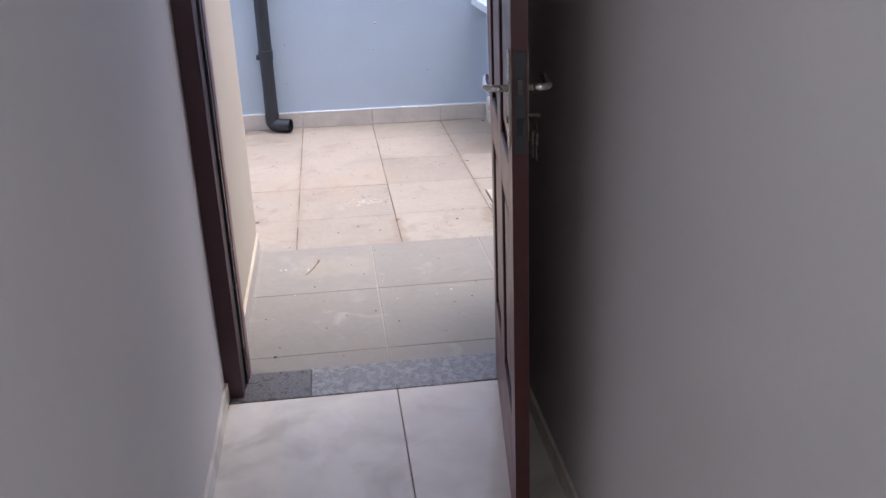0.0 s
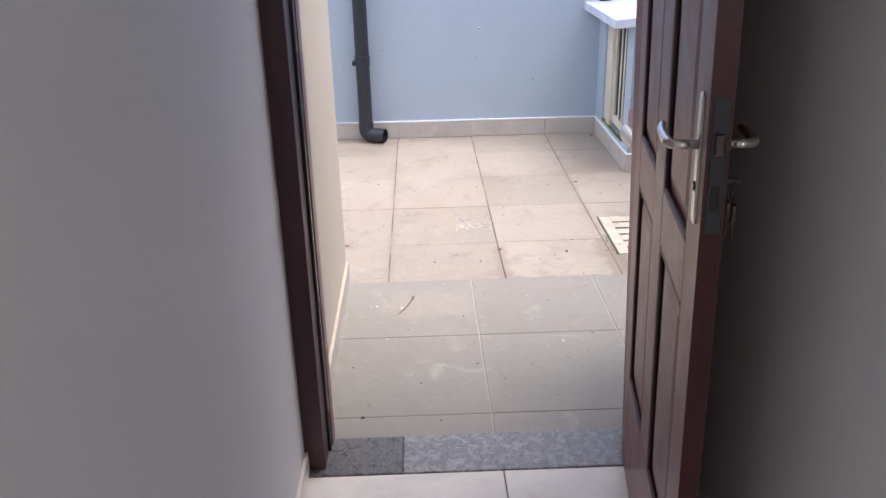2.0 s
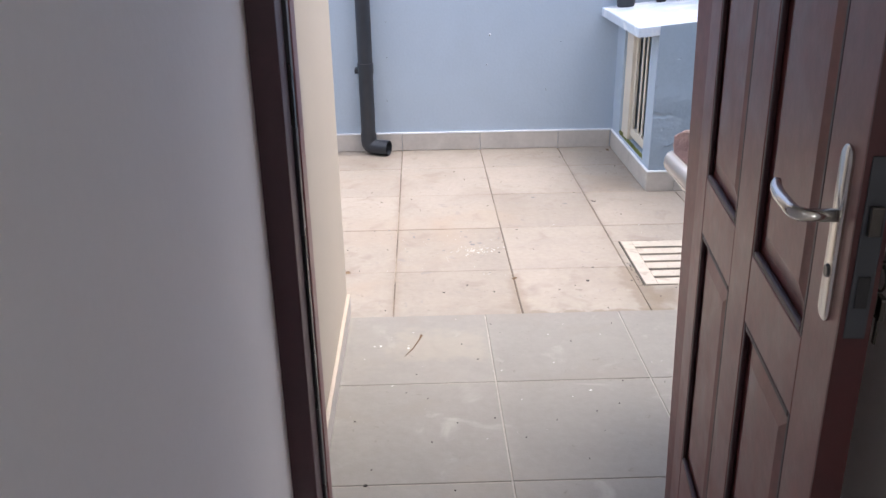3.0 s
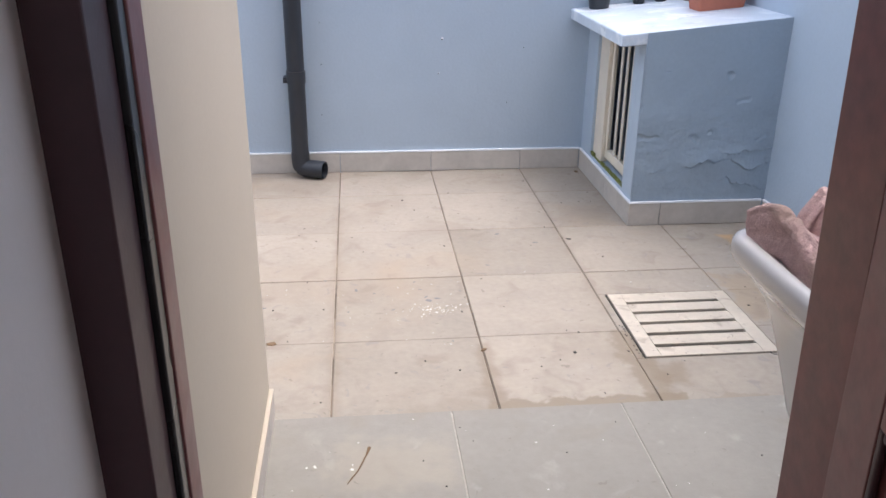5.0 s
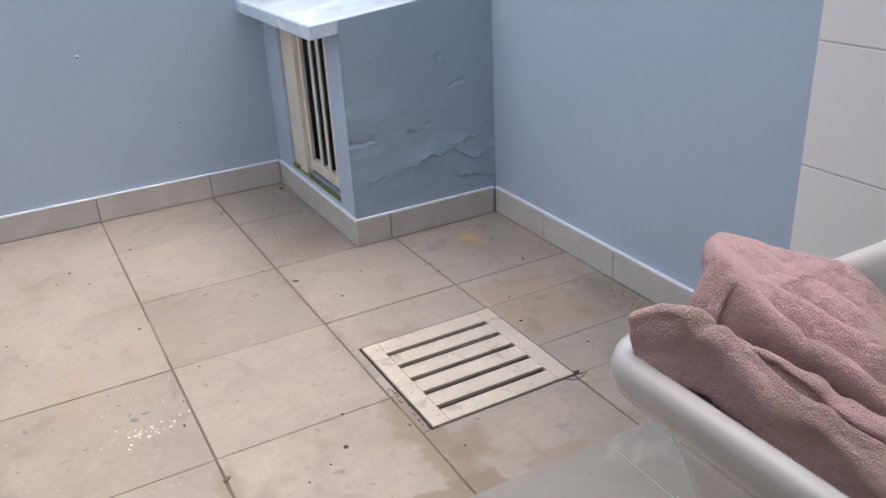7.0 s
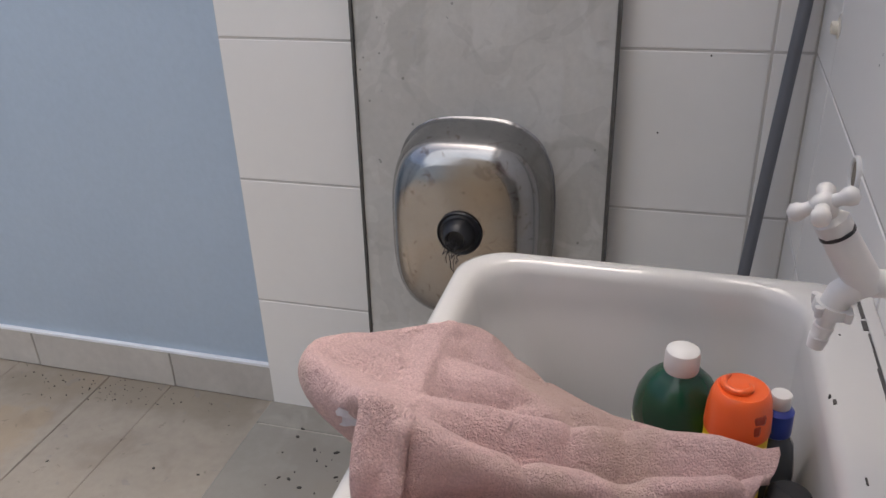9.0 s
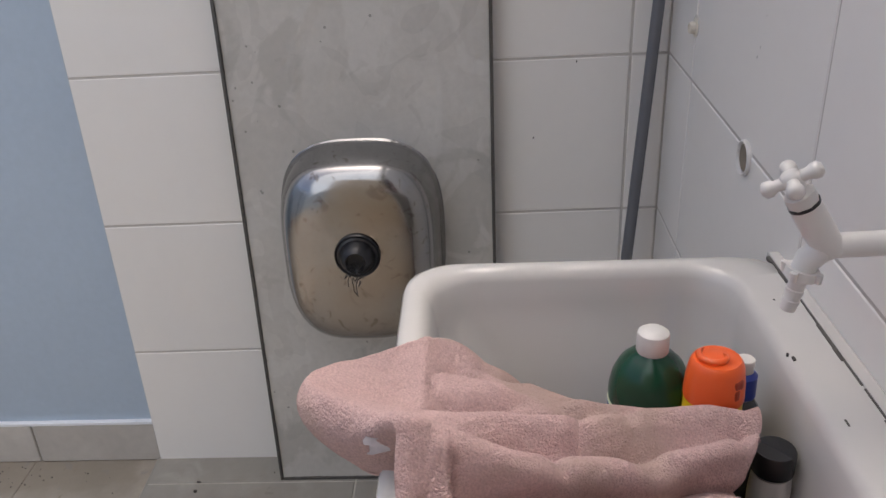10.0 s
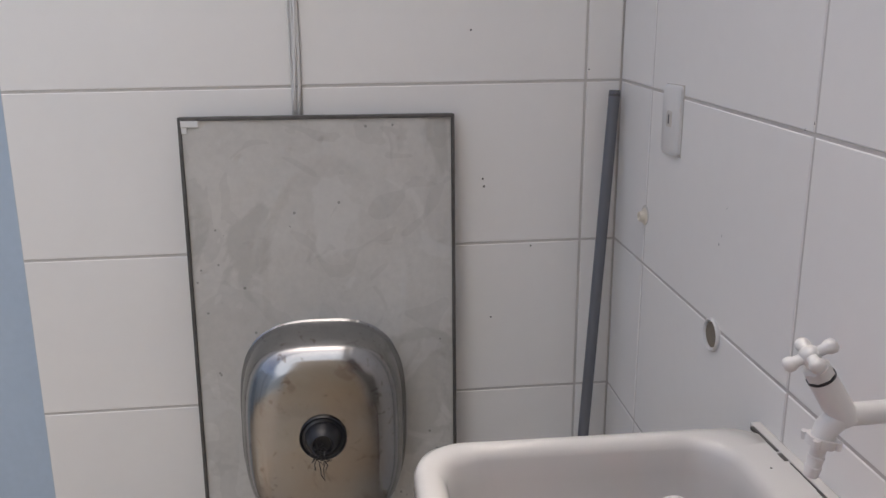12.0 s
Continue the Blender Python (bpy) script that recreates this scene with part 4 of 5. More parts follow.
keep(part("nozzle_recess", moved(merge(slab(0.0225, 0.0305, -0.004, 0.010, 0.250, 0.262, 0.003), slab(0.0240, 0.0316, -0.004, 0.005, 0.238, 0.252, 0.003)), Matrix.Translation((1.03, 2.782, 0.714)) @ Matrix.Rotation(radians(-150), 4, "Z")), ORANGE_SHADED, None, "slot in the cap, its shade painted in darker orange"), spray)
bottle("detergent_bottle", "small grey bottle with a blue and white cap in the tank", 1.062, 2.741, 0.714,
       [(0.022, 0), (0.025, 0.005), (0.025, 0.16), (0.020, 0.192), (0.012, 0.205)], SMOKE_PL,
       [(0.0125, 0.203), (0.0155, 0.206), (0.015, 0.232), (0.009, 0.238), (0.009, 0.246), (0.004, 0.247)], BLUE_PL, [("cap_tip", 0.0095, 0.236, 0.252, WHITE_PL)])
bottle("jar", "pale plastic jar with a black lid in the tank", 0.966, 2.735, 0.714,
       [(0.019, 0), (0.021, 0.004), (0.021, 0.160), (0.0195, 0.180)], WHITE_PL,
       [(0.0208, 0.183), (0.0212, 0.186), (0.0212, 0.206), (0.0195, 0.209), (0.004, 0.2095)], BLACK)

# tap
tap = empty("tap", "white plastic tap with a cross handle on the tiled wall", "tap", (1.0, Y_SOUTH, 1.137))
TXC = 0.992
keep(part("flange", moved(lathe([(0.030, 0), (0.031, 0.004), (0.028, 0.010), (0.018, 0.0145), (0.0145, 0.015)], 32), Matrix.Translation((TXC, Y_SOUTH, 1.137)) @ Matrix.Rotation(radians(-90), 4, "X")), WHITE_PL, None, "", 40), tap)
YT = Y_SOUTH - 0.010
keep(part("spout_pipe", tube([(TXC, Y_SOUTH + 0.01, 1.137), (TXC, YT + 0.095, 1.135)], 0.0118, 20), WHITE_PL, None, "", 40), tap)
keep(part("body", merge(tube([(TXC, YT + 0.084, 1.130), (TXC, YT + 0.098, 1.15), (TXC, YT + 0.116, 1.178)], [0.0135, 0.0148, 0.0142], 20), tube([(TXC, YT + 0.087, 1.138), (TXC, YT + 0.104, 1.122), (TXC, YT + 0.108, 1.110)], [0.0125, 0.0122, 0.0112], 20)), WHITE_PL, None, "", 50), tap)
keep(part("seal", tube([(TXC, YT + 0.115, 1.1765), (TXC, YT + 0.1165, 1.179)], 0.0146, 20), BLACK), tap)
keep(part("bonnet", tube([(TXC, YT + 0.1165, 1.179), (TXC, YT + 0.122, 1.188), (TXC, YT + 0.124, 1.191)], [0.0143, 0.0143, 0.009], 8), WHITE_PL, None, "", 50), tap)
hc = Vector((TXC, YT + 0.130, 1.201))
axis = Vector((0, 0.51, 0.86)).normalized()
sx = axis.orthogonal().normalized()
sx.rotate(Matrix.Rotation(0.5, 3, axis))
sy = axis.cross(sx)
arms = []
for v in (sx, -sx, sy, -sy):
    arms.append(tube([hc, hc + v * 0.014, hc + v * 0.019, hc + v * 0.024, hc + v * 0.0275], [0.0062, 0.0055, 0.0078, 0.0078, 0.004], 14))
arms.append(tube([hc - axis * 0.012, hc - axis * 0.004, hc + axis * 0.006, hc + axis * 0.009], [0.008, 0.010, 0.009, 0.003], 16))
keep(part("handle", merge(*arms), WHITE_PL, None, "white cross handle", 60), tap)
keep(part("collar", tube([(TXC, YT + 0.107, 1.113), (TXC, YT + 0.1085, 1.104)], 0.0155, 12), WHITE_PL, None, "", 50), tap)
for k in range(4):
    a_ = radians(45 + 90 * k)
    lc = Vector((TXC + 0.0165 * math.cos(a_), YT + 0.108 + 0.0165 * math.sin(a_), 1.1085 + 0.002 * math.sin(a_)))
    keep(part("lug", tube([lc - Vector((0, 0, 0.0045)), lc + Vector((0, 0, 0.0045))], [0.0032, 0.0038], 8), WHITE_PL, None, "", 50), tap)
keep(part("nozzle", tube([(TXC, YT + 0.109, 1.103), (TXC, YT + 0.111, 1.092), (TXC, YT + 0.1112, 1.091), (TXC, YT + 0.113, 1.081), (TXC, YT + 0.1132, 1.080), (TXC, YT + 0.115, 1.069)], [0.0085, 0.0075, 0.0088, 0.0075, 0.0085, 0.007], 18), WHITE_PL, None, "translucent hose nozzle", 50), tap)

# socket plate, plug, hole with sleeve
sock = empty("socket_plate", "white rectangular socket plate on the tiled wall", "socket", (1.683, Y_SOUTH, 1.36))
keep(part("plate", moved(loft([(0, -0.038, 0.038, -0.060, 0.060, 0.008), (0.006, -0.038, 0.038, -0.060, 0.060, 0.008), (0.009, -0.034, 0.034, -0.056, 0.056, 0.008)]), Matrix.Translation((1.683, Y_SOUTH, 1.360)) @ Matrix.Rotation(radians(-90), 4, "X")), WHITE_PL, None, "", 40), sock)
keep(part("socket", moved(loft([(0.009, -0.011, 0.011, -0.014, 0.014, 0.004), (0.0105, -0.010, 0.010, -0.013, 0.013, 0.004)]), Matrix.Translation((1.683, Y_SOUTH, 1.362)) @ Matrix.Rotation(radians(-90), 4, "X")), SKIRT), sock)
# A black strip stands in for the shade of the slit.
keep(part("slot", slab(1.681, 1.685, Y_SOUTH + 0.010, Y_SOUTH + 0.0112, 1.354, 1.370), BLACK, None, "black strip painting the shaded slit"), sock)
# Grey slab showing all round paints the plate's shadow edge.
keep(part("shadow_gap", slab(1.6435, 1.7225, Y_SOUTH - 0.0005, Y_SOUTH + 0.0012, 1.2985, 1.4215), SKIRT, None, "grey rim painting the plate's shadow edge"), sock)
plug = empty("wall_plug", "broken white plastic plug in the tile wall", "wall plug", (1.80, Y_SOUTH, 1.163))
# Grey disc behind the plug, painting its shadow on the tile.
keep(part("broken_edge", moved(lathe([(0.021, -0.001), (0.019, 0.0012), (0.004, 0.0014)], 11), Matrix.Translation((1.80, Y_SOUTH, 1.166)) @ Matrix.Rotation(radians(-90), 4, "X")), SKIRT, None, "grey ring painting the shadow round the plug"), plug)
keep(part("plug", moved(lathe([(0.017, 0.0), (0.017, 0.002), (0.011, 0.003), (0.010, 0.012), (0.007, 0.013), (0.006, 0.006), (0.002, 0.006)], 14), Matrix.Translation((1.80, Y_SOUTH, 1.163)) @ Matrix.Rotation(radians(-90), 4, "X")), GATE), plug)
hole = empty("pipe_sleeve", "round pipe stub opening in the tiled wall", "pipe", (1.466, Y_SOUTH, 1.043))
tm = Matrix.Translation((1.466, Y_SOUTH, 1.043)) @ Matrix.Rotation(radians(-90), 4, "X")
keep(part("sleeve", moved(lathe([(0.027, -0.002), (0.027, 0.004), (0.0245, 0.006), (0.022, 0.004), (0.0215, -0.0005), (0.002, -0.001)], 28), tm), WHITE_PL, None, "", 40), hole)
keep(part("bore", moved(lathe([(0.0205, 0.0), (0.0205, 0.0022), (0.002, 0.0024)], 24), tm), SOIL, None, "brown disc inside the pipe stub"), hole)

# sink top stood on end against the wall
sink = empty("sink_top", "upended sink top leaning on the wall, cement with steel bowl", "sink", (1.93, 3.256, Z_LAND))
SB, ST = Vector((1.899, 0, Z_LAND + 0.002)), Vector((1.953, 0, 1.352))
tilt = math.atan2(ST.x - SB.x, ST.z - SB.z)
# local: x across (towards -y), y up the plate, z out of it (towards -x)
SM = Matrix.Translation((SB.x, 3.256, SB.z)) @ Matrix.Rotation(tilt, 4, "Y") @ Matrix(((0, 0, -1, 0), (-1, 0, 0, 0), (0, 1, 0, 0), (0, 0, 0, 1)))
SH = (ST - SB).length


def cement_sheet():
    bm = bmesh.new()
    nx, ny = 90, 220
    g = []
    for j in range(ny + 1):
        g.append([])
        for i in range(nx + 1):
            x, y = -0.265 + 0.53 * i / nx, 0.004 + (SH - 0.008) * j / ny
            z = -0.001 + 0.0030 * noise.fractal((x * 5, y * 5, 2), 1, 2, 4) - 0.003 * max(0, noise.noise((x * 60, y * 60, 5)) - 0.55) * 6 + 0.004 * max(0, noise.noise((x * 50, y * 22, 8))) * math.exp(-((abs(x - 0.225) / 0.03) ** 2))
            r = math.hypot((x - 0.02) / 0.15, (y - 0.95) / 0.26)
            z += 0.0018 * math.exp(-((r - 1) / 0.06) ** 2)
            g[-1].append(bm.verts.new((x, y, z)))
    for j in range(ny):
        for i in range(nx):
            bm.faces.new((g[j][i], g[j][i + 1], g[j + 1][i + 1], g[j + 1][i]))
    return bm


keep(part("cement_fill", moved(cement_sheet(), SM), CEMENT, None, "grey trowelled cement underside", True), sink)
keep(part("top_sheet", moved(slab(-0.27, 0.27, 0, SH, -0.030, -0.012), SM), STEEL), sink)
keep(part("edge", moved(merge(slab(-0.272, -0.2655, 0, SH, -0.03, 0.004, 0.001), slab(0.2655, 0.272, 0, SH, -0.03, 0.004, 0.001), slab(-0.2654, 0.2654, 0, 0.006, -0.03, 0.004, 0.001), slab(-0.2654, 0.2654, SH - 0.007, SH, -0.03, 0.004, 0.001)), SM), EDGE_METAL, None, "corroded folded metal edge"), sink)
BCY, BCX = 0.651, -0.012
bowl = oval_loft([(z, BCX, BCY, w, h) for z, w, h in (
    (-0.004, 0.177, 0.222), (0.001, 0.174, 0.219), (0.004, 0.170, 0.215), (0.02, 0.168, 0.213), (0.06, 0.164, 0.209), (0.080, 0.159, 0.204),
    (0.097, 0.152, 0.197), (0.110, 0.143, 0.188), (0.119, 0.132, 0.177), (0.1245, 0.121, 0.166), (0.1275, 0.110, 0.154), (0.1295, 0.085, 0.120), (0.131, 0.05, 0.08), (0.1315, 0.035, 0.04))])
keep(part("bowl", moved(bowl, SM), STEEL, None, "stained stainless steel bowl with a painted warm reflection, bottom outwards", 60), sink)
drain_m = SM @ Matrix.Translation((BCX + 0.002, BCY + 0.016, 0.1316))
keep(part("drain", moved(lathe([(0.045, 0), (0.047, 0.005), (0.045, 0.008), (0.041, 0.006), (0.036, 0.008), (0.032, 0.024), (0.027, 0.034), (0.021, 0.040), (0.019, 0.040), (0.016, 0.032)], 32), drain_m), BLACK, None, "black plastic drain outlet", 40), sink)
rng = random.Random(9)
strands = []
for k in range(14):
    p = Vector((rng.uniform(-0.012, 0.012), rng.uniform(-0.012, 0.01), 0.045))
    pts = [p]
    for q in range(6):
        p = p + Vector((rng.uniform(-0.008, 0.008), rng.uniform(-0.014, 0.004), rng.uniform(-0.004, 0.008)))
        pts.append(p)
    strands.append(tube(pts, 0.0009, 5))
keep(part("fibre", moved(merge(*strands), drain_m), BLACK, None, "tangle of dirty fibres in the outlet"), sink)

keep(part("chip", moved(merge(slab(-0.268, -0.232, SH - 0.020, SH - 0.006, 0.0, 0.004, 0.002), slab(-0.268, -0.255, SH - 0.032, SH - 0.02, 0.0, 0.003, 0.0014)), SM), WHITE_PL, None, "white chipped corner"), sink)

# pole in the corner
pole = empty("pole", "grey plastic pipe leaning in the tiled corner", "pipe", (1.80, 2.755, Z_LAND))
pb, pt = Vector((1.860, 2.748, Z_LAND)), Vector((1.957, 2.652, 1.392))
keep(part("pipe", tube([pb, pb.lerp(pt, 0.5), pt], 0.0118, 18), PVC_GREY, None, "", 40), pole)
keep(part("torn_end", tube([pt - (pt - pb).normalized() * 0.01, pt + Vector((0, 0, 0.002))], [0.0128, 0.011], 10), EDGE_METAL), pole)

# loose wires
wires = empty("loose_wires", "thin white wires hanging down the tiled wall", "wire", (1.975, 3.3, 1.33))
rng = random.Random(3)
for k, (o0, o1) in enumerate(((0.0, 0.012), (0.009, 0.004), (-0.010, 0.0), (0.014, -0.010), (0.020, -0.013))):
    pts = []
    for j in range(13):
        f = j / 12
        pts.append((1.978 - 0.003 * (k % 2), 3.305 - o0 * f - o1 * (1 - f) * math.sin(f * 5 + k), 1.33 + 0.9 * f))
    keep(part("wire", tube(pts, 0.0022 if k < 3 else 0.0035, 7), WHITE_PL, None, "", True), wires)

# ---- loose dirt on the floors ----
def flakes(name, label, spots, material, seed, thick=0.0012):
    rng = random.Random(seed)
    bm = bmesh.new()
    for x, y, z, r in spots:
        n = rng.randint(5, 8)
        a0 = rng.uniform(0, 6)
        st = rng.uniform(0.3, 1.0)
        lo, hi = [], []
        for k in range(n):
            a = a0 + 2 * math.pi * k / n
            q = r * rng.uniform(0.6, 1.15)
            px, py = q * math.cos(a), q * st * math.sin(a)
            rot = a0 * 1.7
            px, py = px * math.cos(rot) - py * math.sin(rot), px * math.sin(rot) + py * math.cos(rot)
            lo.append(bm.verts.new((x + px, y + py, z)))
            hi.append(bm.verts.new((x + px * 0.8, y + py * 0.8, z + thick)))
        for k in range(n):
            bm.faces.new((lo[k], lo[(k + 1) % n], hi[(k + 1) % n], hi[k]))
        bm.faces.new(hi)
    return tagged(part(name, bm, material), label, name.replace("_", " "), kind="stuff")


rng = random.Random(11)
white = [(rng.gauss(-0.1, 0.45), rng.gauss(4.8, 0.4), 0.0, rng.choice((0.002, 0.0025, 0.003, 0.004))) for _ in range(70)]
white += [(rng.gauss(0.25, 0.07), rng.gauss(4.70, 0.03), 0.0, rng.choice((0.0015, 0.002, 0.003, 0.006))) for _ in range(90)]
white += [(rng.gauss(-0.35, 0.14), rng.gauss(5.25, 0.12), 0.0, rng.choice((0.003, 0.004, 0.006, 0.012))) for _ in range(26)]
white += [(rng.uniform(0.0, 1.9), rng.uniform(4.0, 5.4), 0.0, rng.uniform(0.002, 0.005)) for _ in range(22)]
white = [w for w in white if w[1] > Y_STEP + 0.02 and not (GR[0] < w[0] < GR[1] and GR[2] < w[1] < GR[3])]
white += [(rng.uniform(-0.3, 1.4), rng.uniform(2.9, 3.85), Z_LAND, rng.uniform(0.002, 0.005)) for _ in range(40)]
white += [(-0.198, 3.62, Z_LAND, 0.013), (-0.091, 3.60, Z_LAND, 0.008), (-0.09, 3.62, Z_LAND, 0.006), (0.55, 3.27, Z_LAND, 0.008)]
flakes("paint_spots", "small white paint spots on the floor tiles", white, PAINT_SPOT, 1, 0.0006)
blue = [(rng.gauss(0.2, 0.35), rng.gauss(4.95, 0.3), 0.0, rng.uniform(0.006, 0.018)) for _ in range(30)] + [(0.72, 4.85, 0, 0.045), (0.66, 4.9, 0, 0.02), (0.10, 5.25, 0, 0.03), (0.13, 5.22, 0, 0.025)]
flakes("paint_smears", "blue-grey paint smears on the floor tiles", [b for b in blue if b[1] > Y_STEP + 0.03], BLUE_SPOT, 2, 0.0005)
dark = [(rng.uniform(-0.7, 1.9), rng.uniform(3.95, 6.5), 0.0, rng.uniform(0.003, 0.007)) for _ in range(60)]
dark += [(rng.gauss(1.99, 0.035), rng.gauss(4.45, 0.22), 0.0, rng.uniform(0.0008, 0.003)) for _ in range(90)]
dark += [(rng.gauss(1.75, 0.09), rng.gauss(3.6, 0.09), Z_LAND, rng.choice((0.0015, 0.002, 0.003, 0.007))) for _ in range(30)]
dark += [(rng.uniform(-0.3, 1.2), rng.uniform(2.75, 3.8), Z_LAND, rng.uniform(0.002, 0.004)) for _ in range(25)]
dark += [(rng.gauss(1.532, 0.008), rng.gauss(4.246, 0.008), 0.0, rng.uniform(0.003, 0.009)) for _ in range(14)]
dark += [(rng.gauss(0.985, 0.012), rng.uniform(4.24, 4.5), 0.0, rng.uniform(0.002, 0.006)) for _ in range(24)]
dark = [w for w in dark if w[0] < X_EAST - 0.02 and w[1] > Y_STEP + 0.01 or w[2] > 0]
dark = [w for w in dark if not (GR[0] < w[0] < GR[1] and GR[2] < w[1] < GR[3]) and not (w[0] > 1.3 and w[1] > 5.5)]
flakes("grit", "dark grit and crumbs on the floor", dark, GRIT, 3, 0.003)
for x, y, z, r, w in ((0.985, 5.41, 0.0, 0.018, GRIT), (-0.40, 4.46, 0.0, 0.02, LEAFY), (1.30, 6.50, 0.0, 0.03, LEAFY), (0.40, 4.35, 0.0, 0.015, LEAFY), (0.74, 4.30, 0.0, 0.012, GRIT), (-0.212, 2.784, Z_LAND, 0.009, GRIT)):
    o = flakes("fallen_leaf", "small curled dry leaf on the floor", [(x, y, z, r)], w, int(x * 100) + 7, 0.004)
    o["kind"] = ""
    del o["kind"]
    o["category"] = "leaf"
strand = tagged(part("strand", tube([(1.475, 4.238, 0.004), (1.485, 4.222, 0.003), (1.51, 4.214, 0.002), (1.545, 4.222, 0.003), (1.56, 4.234, 0.004)], 0.0013, 5), GRIT), "thin dark strand beside the drain cover", "strand")
twig = tagged(part("twig", tube([(-0.105, 3.535, Z_LAND + 0.002), (-0.092, 3.56, Z_LAND + 0.0025), (-0.075, 3.59, Z_LAND + 0.003), (-0.05, 3.66, Z_LAND + 0.004), (-0.041, 3.69, Z_LAND + 0.007)], [0.0012, 0.002, 0.002, 0.0025, 0.005], 6), LEAFY), "thin brown twig on the landing tiles", "twig")

# ---- skirting tiles, floor and wall tiles ----
def skirting(name, runs, h=0.118, z=0.0, edge=None):
    """Runs of (start, direction, out, cut points along it)."""
    s = empty(name, "grey ceramic skirting tiles with a white painted top edge", "skirting", kind="structure")
    for (ox, oy), (dx, dy), (nx, ny), cuts in runs:
        for a, b in zip(cuts, cuts[1:]):
            m = Matrix(((dx, 0, nx, ox + dx * (a + b) / 2 + nx * 0.012), (dy, 0, ny, oy + dy * (a + b) / 2 + ny * 0.012), (0, 1, 0, z + h / 2 + 0.001), (0, 0, 0, 1)))
            if Vector((dx, dy, 0)).cross(Vector((0, 0, 1))).dot(Vector((nx, ny, 0))) < 0:
                m = m @ Matrix.Diagonal((-1, 1, 1, 1))
            tile(s, b - a - 0.003, h - 0.002, SKIRT, m, "skirting_tile", 0.0119)
        x0, y0 = ox + dx * cuts[0], oy + dy * cuts[0]
        x1, y1 = ox + dx * cuts[-1] + nx * 0.014, oy + dy * cuts[-1] + ny * 0.014
        part("painted_edge", slab(min(x0, x1), max(x0, x1), min(y0, y1), max(y0, y1), z + h, z + h + 0.010, 0.002), edge or CAULK, s, "painted top edge")
    return s


skirting("baseboard", [
    ((X_WEST, Y_NORTH), (1, 0), (0, -1), [0, 0.46, 1.02, 1.58, 2.138, 2.697, 3.256, BX - X_WEST - 0.013]),
    ((BX, BY + 0.001), (1, 0), (0, -1), [-0.012, 0.155, 0.70]),
    ((BX, BY), (0, 1), (-1, 0), [0, 0.45, Y_NORTH - BY - 0.013]),
    ((X_EAST, Y_STEP), (0, 1), (-1, 0), [0.0, 0.35, 0.83, 1.30, BY - Y_STEP - 0.013]),
], 0.122)
skirting("baseboard", [((X_LEFT + 0.022, Y_DOOR1 + 0.02), (0, 1), (1, 0), [0, 0.48, 1.04, 3.90 - Y_DOOR1 - 0.02])], 0.085, Z_LAND, CREAM)
bm = slab(X_LEFT, X_LEFT + 0.012, -2.2, 2.498, Z_ROOM, Z_ROOM + 0.07, 0.002)
structure("baseboard", bm, ROOM_TILE, "pale tile skirting indoors", "baseboard")
structure("baseboard", slab(X_RIGHT - 0.012, X_RIGHT, -2.2, 2.42, Z_ROOM, Z_ROOM + 0.07, 0.002), ROOM_TILE, "pale tile skirting indoors", "baseboard")

JOINT = 0.005


def pave(parent, xs, ys, z, material, holes=(), joint=JOINT, uneven=0.0, seed=5, across=None):
    rng = random.Random(seed)
    for x0, x1 in zip(xs, xs[1:]):
        for y0, y1 in zip(ys, ys[1:]):
            rects = [(x0 + joint / 2, x1 - joint / 2, y0 + (across or joint) / 2, y1 - (across or joint) / 2)]
            for h in holes:
                rects = minus(rects, h)
            dz = rng.uniform(-uneven, uneven)
            for a, b, c, d in rects:
                tile(parent, b - a, d - c, material, Matrix.Translation(((a + b) / 2, (c + d) / 2, z + dz)), "floor_tile")


pave(yard, [X_WEST] + JX + [X_EAST], JY, 0.0, FLOOR_TILE, [(GR[0], 1.523, GR[2], GR[3]), (BX, X_EAST, BY, Y_NORTH)], 0.0062, 0.0012, across=0.0034)
pave(landing, [X_LEFT, 0.224, 0.780, 1.336, 1.892, X_TILE + 0.008], [2.662, 2.785, 3.340, Y_STEP], Z_LAND, LAND_TILE, (), 0.004, 0.0006)
tile(landing, X_TILE - X_LEFT, 0.06, LAND_TILE, Matrix(((1, 0, 0, (X_TILE + X_LEFT) / 2), (0, 0, 1, Y_STEP + 0.001), (0, -1, 0, Z_LAND / 2 - 0.004), (0, 0, 0, 1))), "riser_tile", 0.008)
pave(room_floor, [X_LEFT, 0.235, X_RIGHT], [-2.2, -1.1, 0.0, 1.1, 2.469], Z_ROOM, ROOM_TILE, (), 0.004)


def wall_tiles(parent, place, us, vs, corner, fall):
    """Rows that fall away from the corner; local x runs towards smaller u on both walls."""
    for u0, u1 in zip(us, us[1:]):
        for v0, v1 in zip(vs, vs[1:]):
            u = (u0 + u1) / 2
            skew = fall if u > corner else -fall
            tile(parent, u1 - u0 - 0.004, v1 - v0 - 0.004, WALL_TILE, place(u, (v0 + v1) / 2 - fall * abs(u - corner)), "wall_tile", 0.0079, skew)


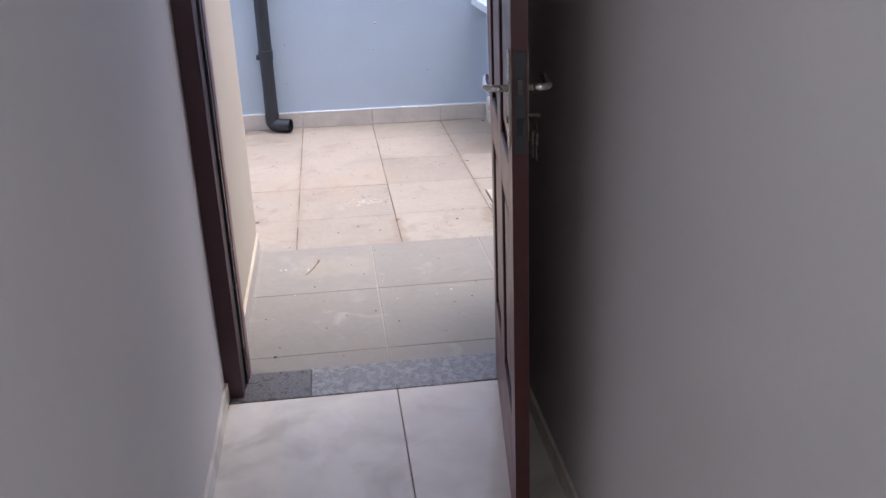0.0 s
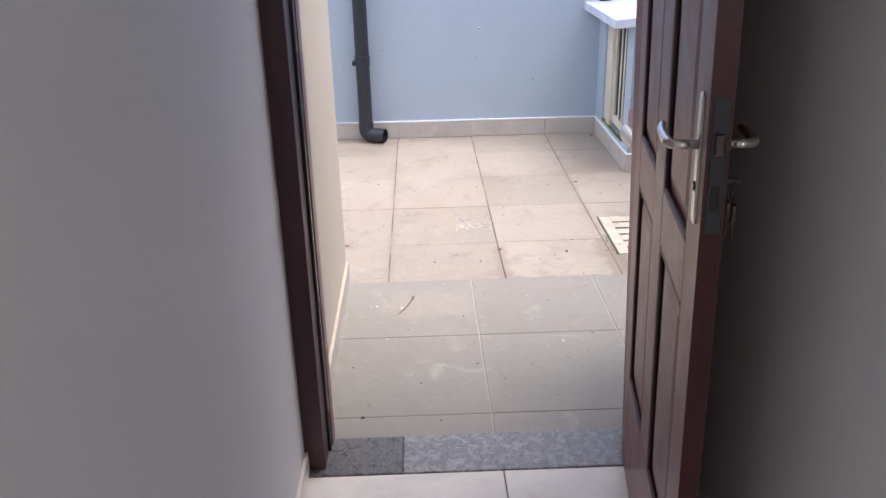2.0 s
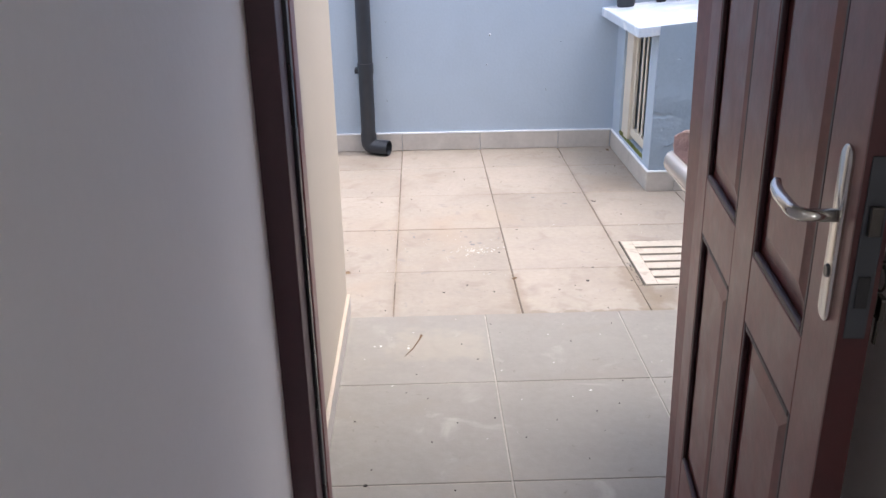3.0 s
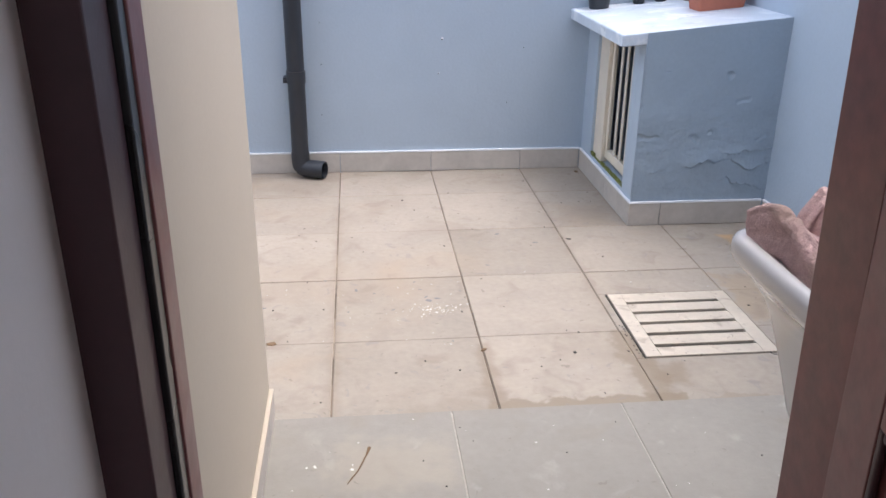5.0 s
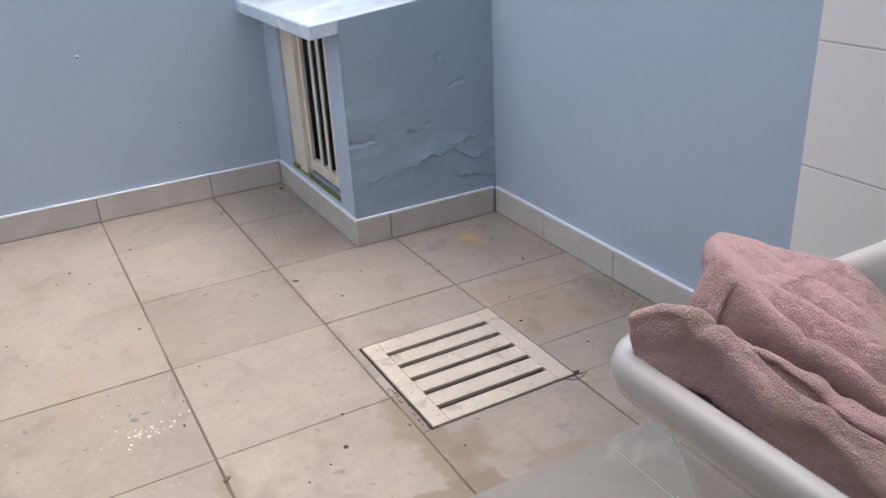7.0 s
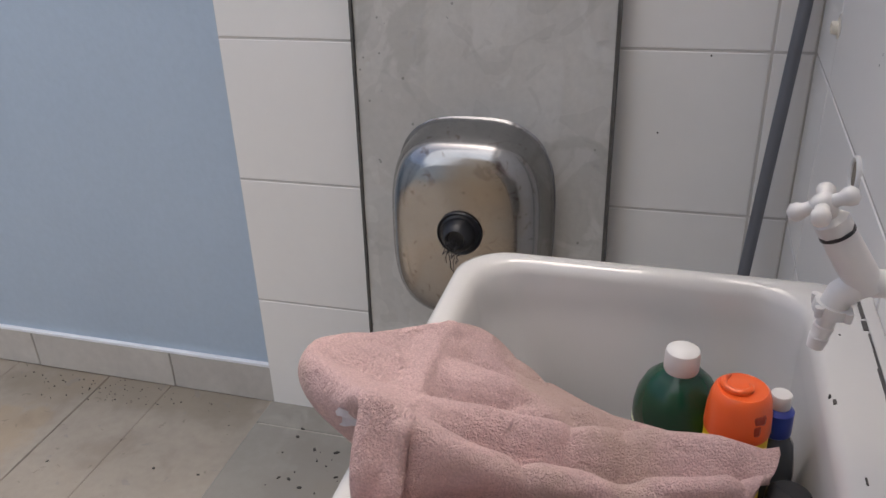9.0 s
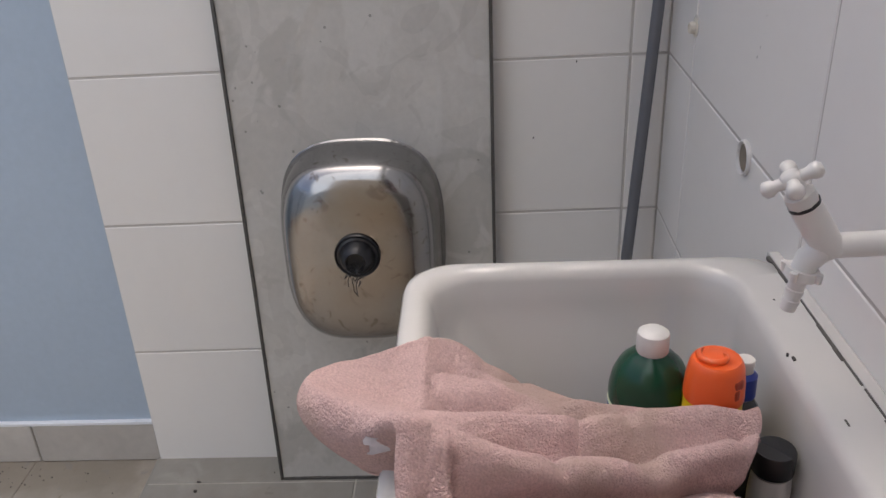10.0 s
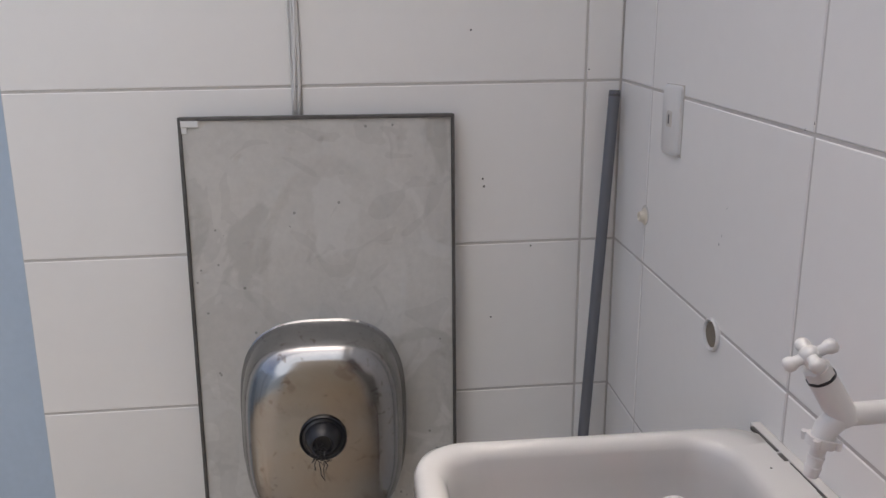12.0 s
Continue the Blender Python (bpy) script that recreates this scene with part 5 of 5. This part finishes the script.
ZR = [Z_LAND - 0.05, 0.400, 0.737, 1.075, 1.413, 1.750, 2.087, 2.424, WALL_H]
wall_tiles(east_tiled, lambda u, v: Matrix(((0, 0, -1, X_TILE), (-1, 0, 0, u), (0, 1, 0, v), (0, 0, 0, 1))), [Y_SOUTH, 2.706, 3.290, Y_STEP - 0.008], ZR, Y_SOUTH, 0.009)
wall_tiles(south_tiled, lambda u, v: Matrix(((-1, 0, 0, u), (0, 0, 1, Y_SOUTH), (0, 1, 0, v), (0, 0, 0, 1))), [0.66, 1.233, 1.800, X_TILE], ZR, X_TILE, 0.036)


# small dents and nail holes in the blue wall
rng = random.Random(21)
bm = bmesh.new()
for x, z, r in ((0.46, 0.80, 0.004), (0.44, 0.60, 0.003), (-0.25, 0.66, 0.003), (-0.26, 0.36, 0.003), (0.86, 0.42, 0.003), (-0.25, 0.90, 0.0025), (0.95, 0.75, 0.0025)):
    bmesh.ops.create_icosphere(bm, subdivisions=2, radius=r, matrix=Matrix.Translation((x, Y_NORTH - 0.0005, z)) @ Matrix.Diagonal((1, 0.25, 1.2, 1)))
tagged(part("wall_dents", bm, GRIT, None, "", True), "small dark nail holes in the blue wall", "nail holes", kind="stuff")
bm = bmesh.new()
for x, z, r in ((0.462, 0.808, 0.009), (0.442, 0.605, 0.004)):
    bmesh.ops.create_icosphere(bm, subdivisions=2, radius=r, matrix=Matrix.Translation((x, Y_NORTH - 0.001, z)) @ Matrix.Diagonal((1, 0.2, 0.5, 1)))
tagged(part("filler_dabs", bm, CAULK, None, "", True), "pale filler dabs beside the nail holes", "filler", kind="stuff")
bm = bmesh.new()
for y, z, r in ((2.920, 1.212, 0.0022), (2.917, 1.196, 0.0025), (2.946, 1.515, 0.002), (2.814, 1.064, 0.002), (2.90, 0.905, 0.002), (2.70, 1.435, 0.0015)):
    bmesh.ops.create_icosphere(bm, subdivisions=1, radius=r, matrix=Matrix.Translation((X_TILE, y, z)) @ Matrix.Diagonal((0.25, 1, 1.2, 1)))
for x, z, r in ((1.462, 1.205, 0.0012), (1.470, 1.19, 0.0015), (1.452, 1.25, 0.001), (1.235, 1.40, 0.0014), (1.255, 1.39, 0.0012)):
    bmesh.ops.create_icosphere(bm, subdivisions=1, radius=r, matrix=Matrix.Translation((x, Y_SOUTH, z)) @ Matrix.Diagonal((0.6, 0.25, 1.8, 1)))
tagged(part("wall_specks", bm, GRIT, None, "", True), "tiny dark specks on the white wall tiles", "specks", kind="stuff")
